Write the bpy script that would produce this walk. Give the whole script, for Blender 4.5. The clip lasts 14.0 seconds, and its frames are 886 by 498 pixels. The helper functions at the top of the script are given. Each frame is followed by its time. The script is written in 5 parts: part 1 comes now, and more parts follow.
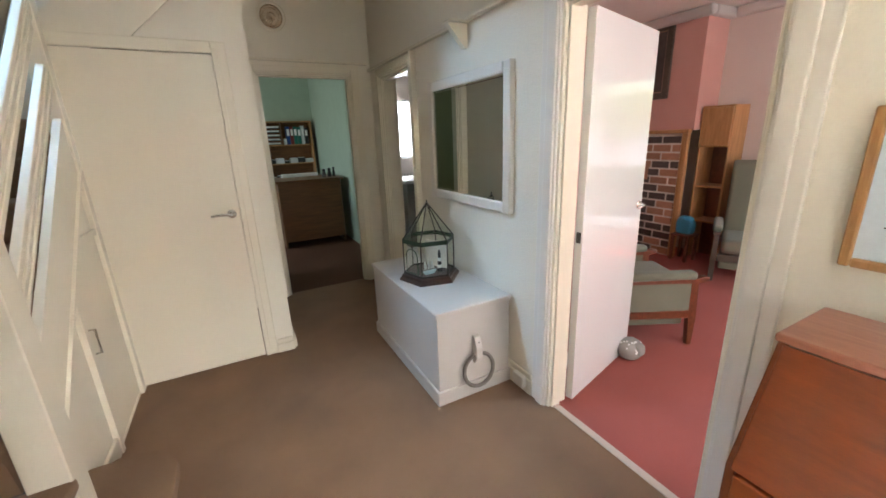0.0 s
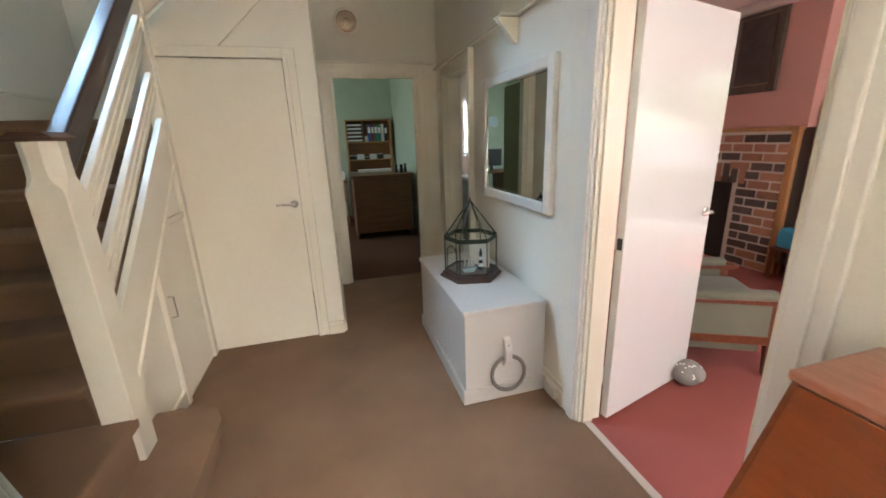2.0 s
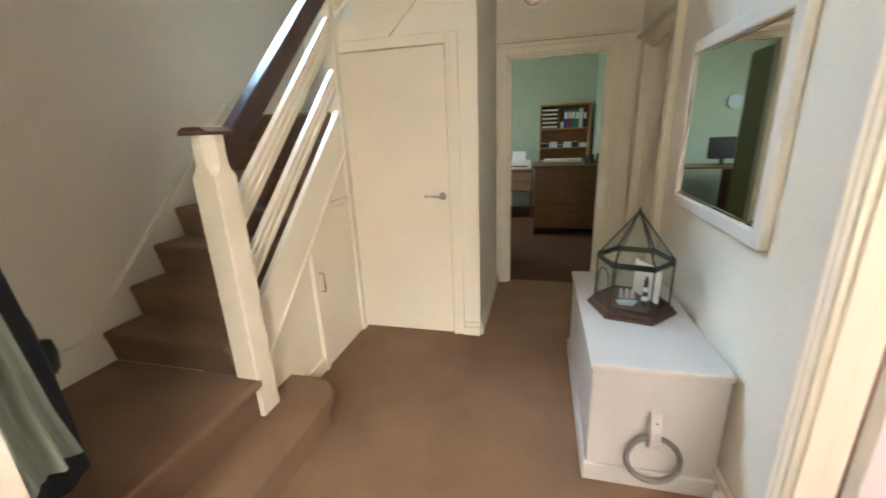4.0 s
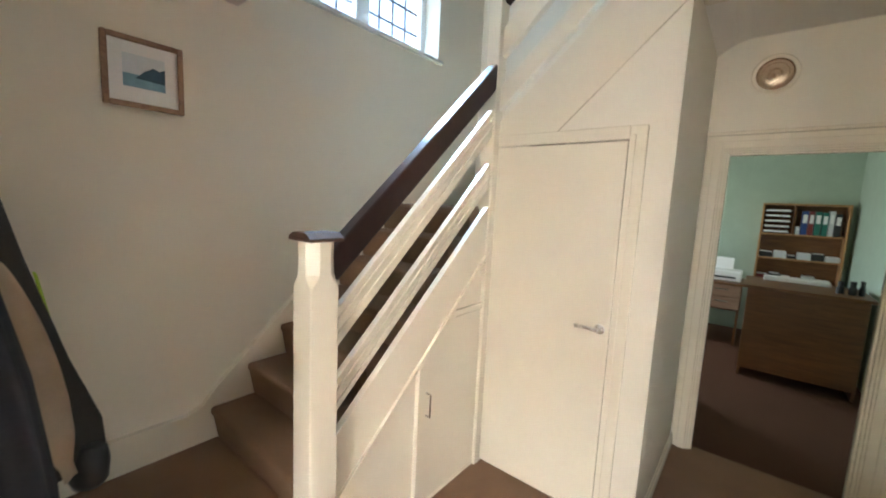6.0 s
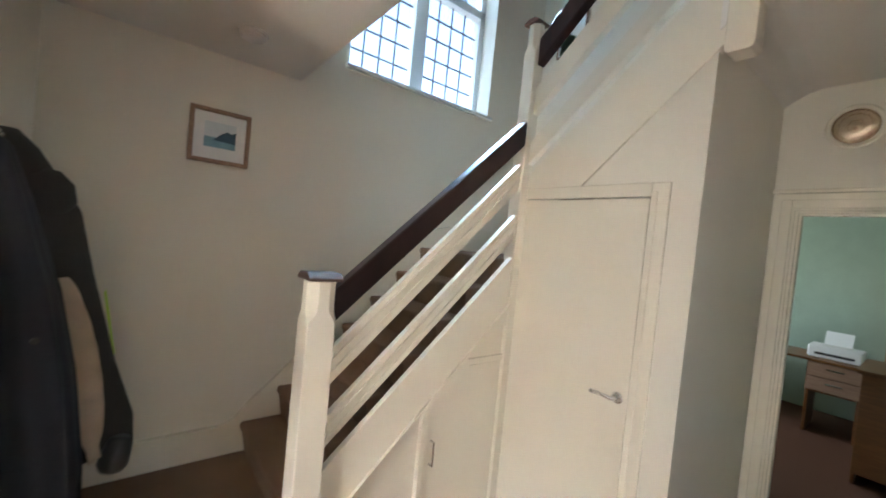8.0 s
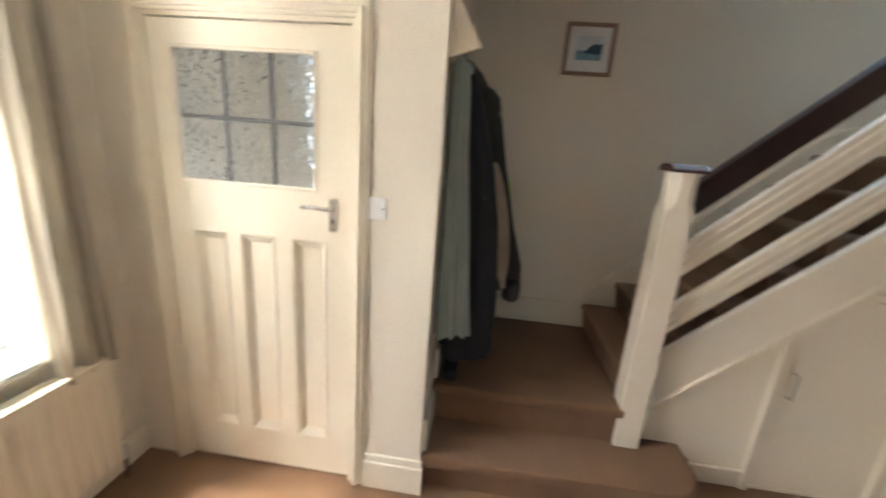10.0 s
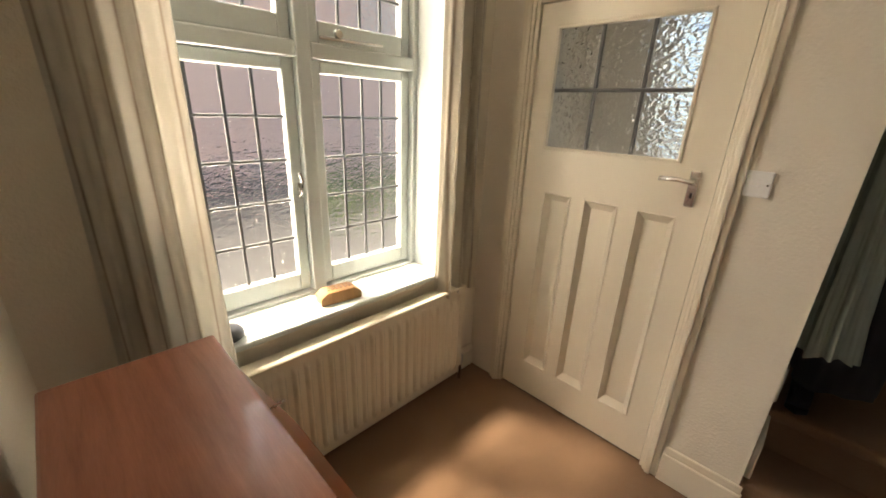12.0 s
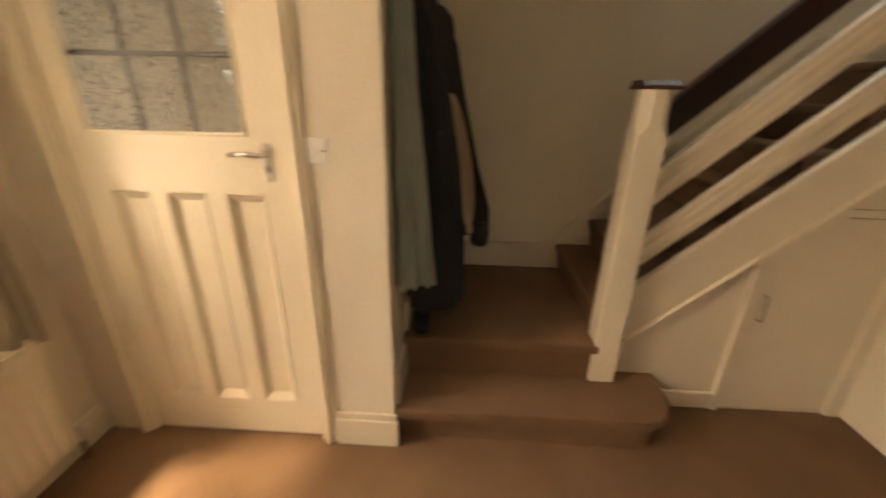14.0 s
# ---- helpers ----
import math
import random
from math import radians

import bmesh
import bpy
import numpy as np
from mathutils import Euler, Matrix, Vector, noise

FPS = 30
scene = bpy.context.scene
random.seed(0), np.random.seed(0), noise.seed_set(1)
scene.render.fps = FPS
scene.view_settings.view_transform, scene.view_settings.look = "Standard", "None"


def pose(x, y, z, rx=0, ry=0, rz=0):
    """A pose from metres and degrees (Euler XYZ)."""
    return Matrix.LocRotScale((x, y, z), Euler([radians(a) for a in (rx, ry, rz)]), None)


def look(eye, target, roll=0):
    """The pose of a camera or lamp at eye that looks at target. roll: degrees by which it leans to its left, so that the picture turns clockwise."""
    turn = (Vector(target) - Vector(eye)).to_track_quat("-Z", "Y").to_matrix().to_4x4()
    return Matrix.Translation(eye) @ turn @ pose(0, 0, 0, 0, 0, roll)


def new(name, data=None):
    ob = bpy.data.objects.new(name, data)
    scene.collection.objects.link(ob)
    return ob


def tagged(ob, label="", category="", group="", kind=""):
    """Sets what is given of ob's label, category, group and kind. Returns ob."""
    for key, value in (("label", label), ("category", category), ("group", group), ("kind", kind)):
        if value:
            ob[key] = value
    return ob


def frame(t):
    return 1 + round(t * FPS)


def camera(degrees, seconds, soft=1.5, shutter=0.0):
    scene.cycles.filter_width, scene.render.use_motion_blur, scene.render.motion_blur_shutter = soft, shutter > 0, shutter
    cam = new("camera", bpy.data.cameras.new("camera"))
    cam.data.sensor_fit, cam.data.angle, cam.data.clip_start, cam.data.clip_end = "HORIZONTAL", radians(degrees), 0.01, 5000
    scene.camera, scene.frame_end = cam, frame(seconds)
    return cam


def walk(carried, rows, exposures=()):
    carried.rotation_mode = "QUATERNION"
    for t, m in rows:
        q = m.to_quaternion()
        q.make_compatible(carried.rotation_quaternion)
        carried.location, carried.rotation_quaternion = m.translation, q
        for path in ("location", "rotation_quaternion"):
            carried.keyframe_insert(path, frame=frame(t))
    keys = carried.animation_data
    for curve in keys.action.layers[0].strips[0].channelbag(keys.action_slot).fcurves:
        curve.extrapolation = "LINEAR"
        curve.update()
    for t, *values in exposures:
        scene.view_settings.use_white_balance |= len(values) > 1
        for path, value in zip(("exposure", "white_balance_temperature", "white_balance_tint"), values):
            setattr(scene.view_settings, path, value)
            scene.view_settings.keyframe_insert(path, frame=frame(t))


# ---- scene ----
cam = camera(97.9, 14.0, soft=1.7, shutter=0.5)
PATH = [
    (0, (0.353, 0.29, 1.423), (1.25, 1.989, 0.867), -2.2),
    (0.5, (0.36, 0.288, 1.414), (1.214, 2.01, 0.862), -2.3),
    (1, (0.39, 0.275, 1.413), (1.159, 2.038, 0.863), -2.2),
    (1.5, (0.48, 0.232, 1.413), (1.131, 2.043, 0.869), -2.1),
    (2, (0.582, 0.196, 1.411), (1.093, 2.049, 0.86), -2.0),
    (2.5, (0.68, 0.23, 1.404), (1.01, 2.121, 0.842), -2.1),
    (3, (0.808, 0.354, 1.398), (0.916, 2.264, 0.817), -2.5),
    (3.5, (0.878, 0.443, 1.402), (0.711, 2.346, 0.81), -2.6),
    (4, (0.934, 0.533, 1.421), (0.457, 2.386, 0.84), -2.4),
    (4.2, (0.935, 0.564, 1.421), (0.348, 2.389, 0.852), -2.1),
    (6.3, (0.848, 1.152, 1.631), (-0.445, 2.668, 1.459), 3.5),
    (6.5, (0.882, 1.199, 1.647), (-0.435, 2.699, 1.52), 3.9),
    (7, (0.924, 1.25, 1.674), (-0.448, 2.705, 1.653), 4.5),
    (7.2, (0.969, 1.269, 1.693), (-0.431, 2.698, 1.696), 4.8),
    (9.5, (1.302, 1.169, 1.506), (-0.626, 1.482, 1.073), 4.9),
    (10, (1.321, 1.078, 1.484), (-0.598, 0.878, 0.96), 4.3),
    (10.5, (1.364, 0.998, 1.452), (-0.433, 0.336, 0.876), 3.8),
    (11, (1.442, 0.893, 1.431), (-0.187, -0.095, 0.821), 3.4),
    (11.5, (1.485, 0.848, 1.423), (0.036, -0.369, 0.776), 2.9),
    (12, (1.51, 0.835, 1.422), (0.162, -0.476, 0.743), 2.4),
    (12.5, (1.495, 0.851, 1.419), (0.083, -0.384, 0.724), 2.1),
    (13, (1.445, 0.938, 1.412), (-0.127, -0.082, 0.711), 1.6),
    (13.5, (1.354, 1.033, 1.421), (-0.396, 0.397, 0.692), 1.0),
    (14, (1.206, 1.155, 1.416), (-0.648, 1.066, 0.672), 1.1),
]
EXPOSURES = [(0, 2.82, 6400, 10), (2, 2.78, 6600, 10), (3.0, 2.88, 6800, 11), (4.2, 3.2, 7000, 10), (6.5, 3.36, 6350, 10), (7.2, 3.26, 6250, 10), (9.3, 2.78, 6100, 10), (10.0, 2.54, 6500, 12), (10.5, 1.96, 7800, 22),
             (11.0, 1.64, 7700, 17), (11.5, 1.52, 7800, 14), (12.5, 1.48, 7800, 14), (13.0, 1.5, 8200, 14), (13.5, 1.58, 9200, 16), (14, 1.96, 11500, 22)]
walk(cam, [(t, look(eye, target, roll)) for t, eye, target, roll in PATH], EXPOSURES)

# ---- light ----
SUN = Vector((-0.2, 0.45, -0.87)).normalized()
world = bpy.data.worlds.new("sky")
scene.world = world
world.use_nodes = True
wn, wl = world.node_tree.nodes, world.node_tree.links
sky = wn.new("ShaderNodeTexSky")
sky.sky_type = 'NISHITA'
sky.sun_disc = False
sky.sun_elevation = math.asin(-SUN.z)
sky.sun_rotation = math.atan2(-SUN.x, -SUN.y)
wl.new(sky.outputs[0], wn["Background"].inputs[0])
wn["Background"].inputs[1].default_value = 0.12


def lamp(name, kind, m, energy, colour=(1, 1, 1), size=1.0, size_y=None, angle=None):
    d = bpy.data.lights.new(name, kind)
    d.energy, d.color = energy, colour
    if kind == 'AREA':
        d.shape, d.size, d.size_y = 'RECTANGLE', size, size_y or size
    if angle is not None:
        d.angle = radians(angle)
    ob = new(name, d)
    ob.matrix_world = m
    return ob


lamp("sun", 'SUN', look((0, 0, 0), SUN), 5.0, (1.0, 0.92, 0.8), angle=9)
# area lamps that stand in for daylight at the windows, and added fills
lamp("hall_window_daylight", 'AREA', look((1.55, -4.6, 4.35), (0.5, 0.2, 1.1)), 108, (0.97, 0.98, 1.0), 3.2, 1.6)
# stands in for light that the paving throws up to the ceiling
lamp("hall_window_ground_light", 'AREA', look((0.75, -1.2, -0.15), (0.75, -0.25, 2.0)), 92, (1.0, 0.95, 0.88), 1.6, 0.6)
lamp("stair_window_daylight", 'AREA', look((-2.5, 3.55, 5.1), (-0.4, 2.6, 2.2)), 125, (0.42, 0.69, 1.0), 0.8, 1.3)
# added fill, hidden beside the window, to brighten the cupboard door
lamp("hall_side_fill_light", 'AREA', look((1.55, -1.45, 1.35), (0.1, 3.0, 1.15)), 15, (1.0, 0.96, 0.9), 0.6, 1.6)
lamp("porch_daylight", 'AREA', look((-1.9, 0.3, 2.9), (0, 0.35, 0.9)), 50, (0.97, 0.98, 1.0), 0.9, 0.9)
# added fill for the living room, in front of an unseen south window
lamp("living_fill_light", 'AREA', look((3.3, -1.55, 1.5), (3.2, 2, 0.9)), 10, (0.95, 0.98, 1.0), 2.2, 1.3)
# added fill for the office, at an unseen opening in its west wall
lamp("office_fill_light", 'AREA', look((-1.45, 6.2, 1.5), (1, 6.4, 0.9)), 3.4, (0.93, 1.0, 0.97), 1.2, 1.1)
lamp("kitchen_window_daylight", 'AREA', look((3.5, 7.7, 1.75), (3.1, 4.8, 1.1)), 30, (0.95, 0.98, 1.0), 1.4, 1.1)

# ---- materials ----
def material(name, colour, rough=0.6, metal=0.0, vary=0.12, scale=6.0, grain=0.05, grain_scale=90.0, bump=0.0, bump_scale=200.0,
             distance=0.002, coat=0.0, per_object=0.0, sheen=0.0):
    """A surface with broad and fine variation of its colour, and relief."""
    m = bpy.data.materials.new(name)
    m.use_nodes = True
    n, l = m.node_tree.nodes, m.node_tree.links
    p = n["Principled BSDF"]
    tc = n.new("ShaderNodeTexCoord")
    a, b = n.new("ShaderNodeTexNoise"), n.new("ShaderNodeTexNoise")
    a.inputs["Scale"].default_value, b.inputs["Scale"].default_value = scale, grain_scale
    a.inputs["Detail"].default_value, b.inputs["Detail"].default_value = 4, 2
    l.new(tc.outputs["Object"], a.inputs["Vector"]), l.new(tc.outputs["Object"], b.inputs["Vector"])
    add = n.new("ShaderNodeMath")
    add.operation = 'MULTIPLY_ADD'
    l.new(a.outputs[0], add.inputs[0])
    add.inputs[1].default_value = vary * 2
    g = n.new("ShaderNodeMath")
    g.operation = 'MULTIPLY_ADD'
    l.new(b.outputs[0], g.inputs[0])
    g.inputs[1].default_value, g.inputs[2].default_value = grain * 2, 1 - vary - grain
    l.new(g.outputs[0], add.inputs[2])
    value = add.outputs[0]
    if per_object:
        info = n.new("ShaderNodeObjectInfo")
        r = n.new("ShaderNodeMath")
        r.operation = 'MULTIPLY_ADD'
        l.new(info.outputs["Random"], r.inputs[0])
        r.inputs[1].default_value = per_object
        l.new(value, r.inputs[2])
        value = r.outputs[0]
    mix = n.new("ShaderNodeVectorMath")
    mix.operation = 'SCALE'
    mix.inputs[0].default_value = colour
    l.new(value, mix.inputs["Scale"])
    l.new(mix.outputs[0], p.inputs["Base Color"])
    p.inputs["Roughness"].default_value, p.inputs["Metallic"].default_value = rough, metal
    p.inputs["Coat Weight"].default_value, p.inputs["Coat Roughness"].default_value = coat, 0.08
    p.inputs["Sheen Weight"].default_value = sheen
    if bump:
        c = n.new("ShaderNodeTexNoise")
        c.inputs["Scale"].default_value, c.inputs["Detail"].default_value = bump_scale, 3
        l.new(tc.outputs["Object"], c.inputs["Vector"])
        bp = n.new("ShaderNodeBump")
        bp.inputs["Strength"].default_value, bp.inputs["Distance"].default_value = bump, distance
        l.new(c.outputs[0], bp.inputs["Height"]), l.new(bp.outputs[0], p.inputs["Normal"])
    return m


def wood(name, dark, light, rough=0.4, scale=9.0, stretch=(1, 12, 12), coat=0.0):
    m = bpy.data.materials.new(name)
    m.use_nodes = True
    n, l = m.node_tree.nodes, m.node_tree.links
    p = n["Principled BSDF"]
    tc, mp = n.new("ShaderNodeTexCoord"), n.new("ShaderNodeMapping")
    mp.inputs["Scale"].default_value = stretch
    l.new(tc.outputs["Object"], mp.inputs["Vector"])
    a, b = n.new("ShaderNodeTexNoise"), n.new("ShaderNodeTexNoise")
    a.inputs["Scale"].default_value, a.inputs["Detail"].default_value, a.inputs["Distortion"].default_value = scale * 0.3, 6, 1.2
    b.inputs["Scale"].default_value, b.inputs["Detail"].default_value = scale * 4, 3
    l.new(mp.outputs[0], a.inputs["Vector"]), l.new(mp.outputs[0], b.inputs["Vector"])
    av = n.new("ShaderNodeMath")
    av.operation = 'MULTIPLY_ADD'
    l.new(b.outputs[0], av.inputs[0])
    av.inputs[1].default_value = 0.35
    l.new(a.outputs[0], av.inputs[2])
    ramp = n.new("ShaderNodeValToRGB")
    ramp.color_ramp.elements[0].position, ramp.color_ramp.elements[1].position = 0.45, 0.9
    ramp.color_ramp.elements[0].color, ramp.color_ramp.elements[1].color = (*dark, 1), (*light, 1)
    l.new(av.outputs[0], ramp.inputs[0]), l.new(ramp.outputs[0], p.inputs["Base Color"])
    bp = n.new("ShaderNodeBump")
    bp.inputs["Strength"].default_value, bp.inputs["Distance"].default_value = 0.15, 0.001
    l.new(b.outputs[0], bp.inputs["Height"]), l.new(bp.outputs[0], p.inputs["Normal"])
    p.inputs["Roughness"].default_value, p.inputs["Coat Weight"].default_value = rough, coat
    return m


def plain(name, colour, rough=0.5, metal=0.0):
    m = bpy.data.materials.new(name)
    m.use_nodes = True
    p = m.node_tree.nodes["Principled BSDF"]
    p.inputs["Base Color"].default_value = (*colour, 1)
    p.inputs["Roughness"].default_value, p.inputs["Metallic"].default_value = rough, metal
    return m


def clear_glass(name, tint=(1, 1, 1)):
    """A thin pane: it lets light straight through and mirrors a little."""
    m = bpy.data.materials.new(name)
    m.use_nodes = True
    n, l = m.node_tree.nodes, m.node_tree.links
    t, g, x = n.new("ShaderNodeBsdfTransparent"), n.new("ShaderNodeBsdfGlossy"), n.new("ShaderNodeMixShader")
    t.inputs[0].default_value = (*tint, 1)
    g.inputs["Roughness"].default_value = 0.02
    x.inputs[0].default_value = 0.05
    l.new(t.outputs[0], x.inputs[1]), l.new(g.outputs[0], x.inputs[2])
    l.new(x.outputs[0], n["Material Output"].inputs[0])
    return m


def rippled_glass(name, scale, strength, rough=0.03, tint=(0.95, 0.97, 0.97)):
    """Hammered cathedral glass."""
    m = bpy.data.materials.new(name)
    m.use_nodes = True
    n, l = m.node_tree.nodes, m.node_tree.links
    p = n["Principled BSDF"]
    p.inputs["Base Color"].default_value = (*tint, 1)
    p.inputs["Transmission Weight"].default_value, p.inputs["Roughness"].default_value, p.inputs["IOR"].default_value = 1.0, rough, 1.45
    tc, mp, a = n.new("ShaderNodeTexCoord"), n.new("ShaderNodeMapping"), n.new("ShaderNodeTexNoise")
    mp.inputs["Scale"].default_value = (1, 1, 1.7)
    a.inputs["Scale"].default_value, a.inputs["Detail"].default_value = scale, 1.5
    l.new(tc.outputs["Object"], mp.inputs["Vector"]), l.new(mp.outputs[0], a.inputs["Vector"])
    bp = n.new("ShaderNodeBump")
    bp.inputs["Strength"].default_value, bp.inputs["Distance"].default_value = strength, 0.01
    l.new(a.outputs[0], bp.inputs["Height"]), l.new(bp.outputs[0], p.inputs["Normal"])
    return m


M = {}
M["wall"] = material("cream_wallpaper", (0.77, 0.715, 0.61), 0.75, vary=0.05, scale=1.5, grain=0.02, bump=0.6, bump_scale=95, distance=0.004)
M["smooth_wall"] = material("cream_emulsion", (0.79, 0.735, 0.62), 0.7, vary=0.05, scale=1.2, grain=0.015, bump=0.12, bump_scale=120, distance=0.002)
M["ceiling"] = material("ceiling_paint", (0.79, 0.75, 0.68), 0.85, vary=0.05, scale=1.2, grain=0.02, bump=0.2, bump_scale=90)
M["gloss"] = material("ivory_gloss_paint", (0.82, 0.755, 0.62), 0.27, vary=0.04, scale=2.5, grain=0.015, bump=0.06, bump_scale=60, distance=0.001)
M["white_gloss"] = material("white_gloss_paint", (0.72, 0.725, 0.71), 0.1, vary=0.03, scale=2.0, grain=0.01, bump=0.04, bump_scale=8, distance=0.001, coat=1.0)
M["white"] = material("white_eggshell", (0.54, 0.5, 0.465), 0.4, vary=0.05, scale=3.0, grain=0.02, bump=0.05, bump_scale=80, distance=0.001)
M["ivory"] = material("ivory_eggshell", (0.74, 0.69, 0.62), 0.4, vary=0.05, scale=3.0, grain=0.02, bump=0.05, bump_scale=80, distance=0.001)
M["carpet"] = material("beige_wool_carpet", (0.245, 0.14, 0.076), 0.95, vary=0.38, scale=2.8, grain=0.25, grain_scale=330, bump=1.0, bump_scale=380, distance=0.006, sheen=0.06)
M["red_carpet"] = material("rose_red_carpet", (0.31, 0.068, 0.052), 0.95, vary=0.2, scale=2.5, grain=0.22, grain_scale=330, bump=0.8, bump_scale=400, distance=0.005, sheen=0.05)
M["maroon_carpet"] = material("russet_carpet", (0.1, 0.036, 0.014), 0.95, vary=0.15, scale=2.5, grain=0.25, grain_scale=300, bump=0.6, bump_scale=400, distance=0.004)
M["green_wall"] = material("green_wallpaper", (0.40, 0.50, 0.40), 0.8, vary=0.08, scale=9, grain=0.06, grain_scale=60, bump=0.2, bump_scale=80)
M["pink_wall"] = material("salmon_pink_wallpaper", (0.58, 0.31, 0.265), 0.8, vary=0.05, scale=2, grain=0.02, bump=0.15, bump_scale=90)
M["pale_wall"] = material("pale_pink_wallpaper", (0.66, 0.56, 0.51), 0.8, vary=0.05, scale=2, grain=0.02, bump=0.15, bump_scale=90)
M["dark_wood"] = wood("dark_stained_handrail", (0.016, 0.006, 0.006), (0.042, 0.016, 0.012), 0.3, stretch=(12, 1, 1))
M["cap_wood"] = wood("brown_newel_cap_wood", (0.065, 0.03, 0.018), (0.13, 0.065, 0.038), 0.6)
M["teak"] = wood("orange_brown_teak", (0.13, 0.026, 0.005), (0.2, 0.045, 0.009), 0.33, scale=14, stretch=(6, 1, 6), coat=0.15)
# lighter and pinker than the fall: window sheen and haze put in the colour
M["teak_sheen"] = wood("hazed_teak_top", (0.27, 0.1, 0.06), (0.4, 0.165, 0.105), 0.3, stretch=(12, 1, 12), coat=0.4)
M["desk_wood"] = wood("dark_oak_veneer", (0.1, 0.036, 0.009), (0.2, 0.08, 0.022), 0.38, stretch=(1, 12, 12))
M["pine"] = wood("golden_oak", (0.33, 0.16, 0.06), (0.5, 0.27, 0.11), 0.4, stretch=(10, 10, 1))
M["frame_wood"] = wood("light_brown_frame", (0.24, 0.14, 0.09), (0.36, 0.22, 0.14), 0.45)
M["chrome"] = material("polished_chrome", (0.6, 0.59, 0.57), 0.16, 1.0, vary=0.05, grain=0.04)
M["satin"] = material("satin_chrome", (0.78, 0.77, 0.75), 0.27, 1.0, vary=0.05, grain=0.04)
M["pewter"] = material("spun_aluminium", (0.7, 0.58, 0.46), 0.27, 1.0, vary=0.05, grain=0.04, grain_scale=200)
def spun(m, axis):
    """Fine circular turning marks: the highlight draws out into a fan."""
    n, l = m.node_tree.nodes, m.node_tree.links
    tg = n.new("ShaderNodeTangent")
    tg.direction_type, tg.axis = 'RADIAL', axis
    l.new(tg.outputs[0], n["Principled BSDF"].inputs["Tangent"])
    n["Principled BSDF"].inputs["Anisotropic"].default_value = 0.9


spun(M["pewter"], 'Y')
M["dark_metal"] = material("dark_metal", (0.06, 0.055, 0.05), 0.4, 0.8)
M["lead"] = material("lead_came", (0.16, 0.165, 0.17), 0.5, 0.4)
M["mirror"] = plain("mirror_silvering", (0.82, 0.84, 0.81), 0.01, 1.0)
M["glass"] = clear_glass("clear_glass")
M["lantern_glass"] = clear_glass("lantern_glass", (0.93, 0.97, 0.95))
M["ripple"] = rippled_glass("hammered_glass", 48, 0.6)
M["ripple_door"] = rippled_glass("hammered_door_glass", 38, 1.6, tint=(0.78, 0.84, 0.87))
# white dimmed and greened: the frames' backlit shade is in the colour
M["window_paint"] = material("backlit_white_window_paint", (0.66, 0.71, 0.69), 0.3, vary=0.08, scale=6, grain=0.04, bump=0.15, bump_scale=70, distance=0.001)
M["curtain"] = material("beige_curtain_cloth", (0.7, 0.66, 0.58), 0.9, vary=0.06, scale=4, grain=0.08, grain_scale=350, bump=0.3, bump_scale=600, distance=0.001, sheen=0.3)
def translucent(m, amount):
    """Cloth that lets some light through."""
    n, l = m.node_tree.nodes, m.node_tree.links
    p, t, x = n["Principled BSDF"], n.new("ShaderNodeBsdfTranslucent"), n.new("ShaderNodeMixShader")
    l.new(p.inputs["Base Color"].links[0].from_socket, t.inputs[0])
    x.inputs[0].default_value = amount
    l.new(p.outputs[0], x.inputs[1]), l.new(t.outputs[0], x.inputs[2]), l.new(x.outputs[0], n["Material Output"].inputs[0])


def striped(m, pitch, dark):
    """Narrow woven stripes down a cloth."""
    n, l = m.node_tree.nodes, m.node_tree.links
    tc, sep = n.new("ShaderNodeTexCoord"), n.new("ShaderNodeSeparateXYZ")
    l.new(tc.outputs["Object"], sep.inputs[0])
    w, ramp, mix = n.new("ShaderNodeMath"), n.new("ShaderNodeValToRGB"), n.new("ShaderNodeMixRGB")
    w.operation, w.inputs[1].default_value = 'PINGPONG', pitch
    l.new(sep.outputs[0], w.inputs[0])
    k = n.new("ShaderNodeMath")
    k.operation, k.inputs[1].default_value = 'DIVIDE', pitch
    l.new(w.outputs[0], k.inputs[0]), l.new(k.outputs[0], ramp.inputs[0])
    e = ramp.color_ramp.elements
    e[0].position, e[0].color, e[1].position, e[1].color = 0.0, (1, 1, 1, 1), 0.2, (0, 0, 0, 1)
    p = n["Principled BSDF"]
    mix.blend_type = 'MIX'
    l.new(ramp.outputs[0], mix.inputs[0]), l.new(p.inputs["Base Color"].links[0].from_socket, mix.inputs[1])
    mix.inputs[2].default_value = (*dark, 1)
    l.new(mix.outputs[0], p.inputs["Base Color"])


striped(M["curtain"], 0.021, (0.42, 0.34, 0.26))
translucent(M["curtain"], 0.32)
M["net"] = material("white_net", (0.85, 0.86, 0.88), 0.9)
translucent(M["net"], 0.6)
M["paper"] = material("white_card", (0.82, 0.82, 0.8), 0.7, vary=0.02)
M["black"] = material("black_plastic", (0.02, 0.02, 0.022), 0.35)
M["sage"] = material("sage_green_plush", (0.15, 0.155, 0.112), 0.95, vary=0.12, scale=6, grain=0.12, grain_scale=250, bump=0.4, bump_scale=350, sheen=0.12)
M["mahogany"] = wood("red_brown_chair_wood", (0.1, 0.028, 0.012), (0.18, 0.055, 0.024), 0.3)
M["mortar"] = material("lime_mortar", (0.62, 0.57, 0.5), 0.9, bump=0.5, bump_scale=120)
M["brick"] = material("fireplace_brick", (0.3, 0.16, 0.1), 0.85, vary=0.2, scale=14, grain=0.15, bump=0.6, bump_scale=90, per_object=0.5)
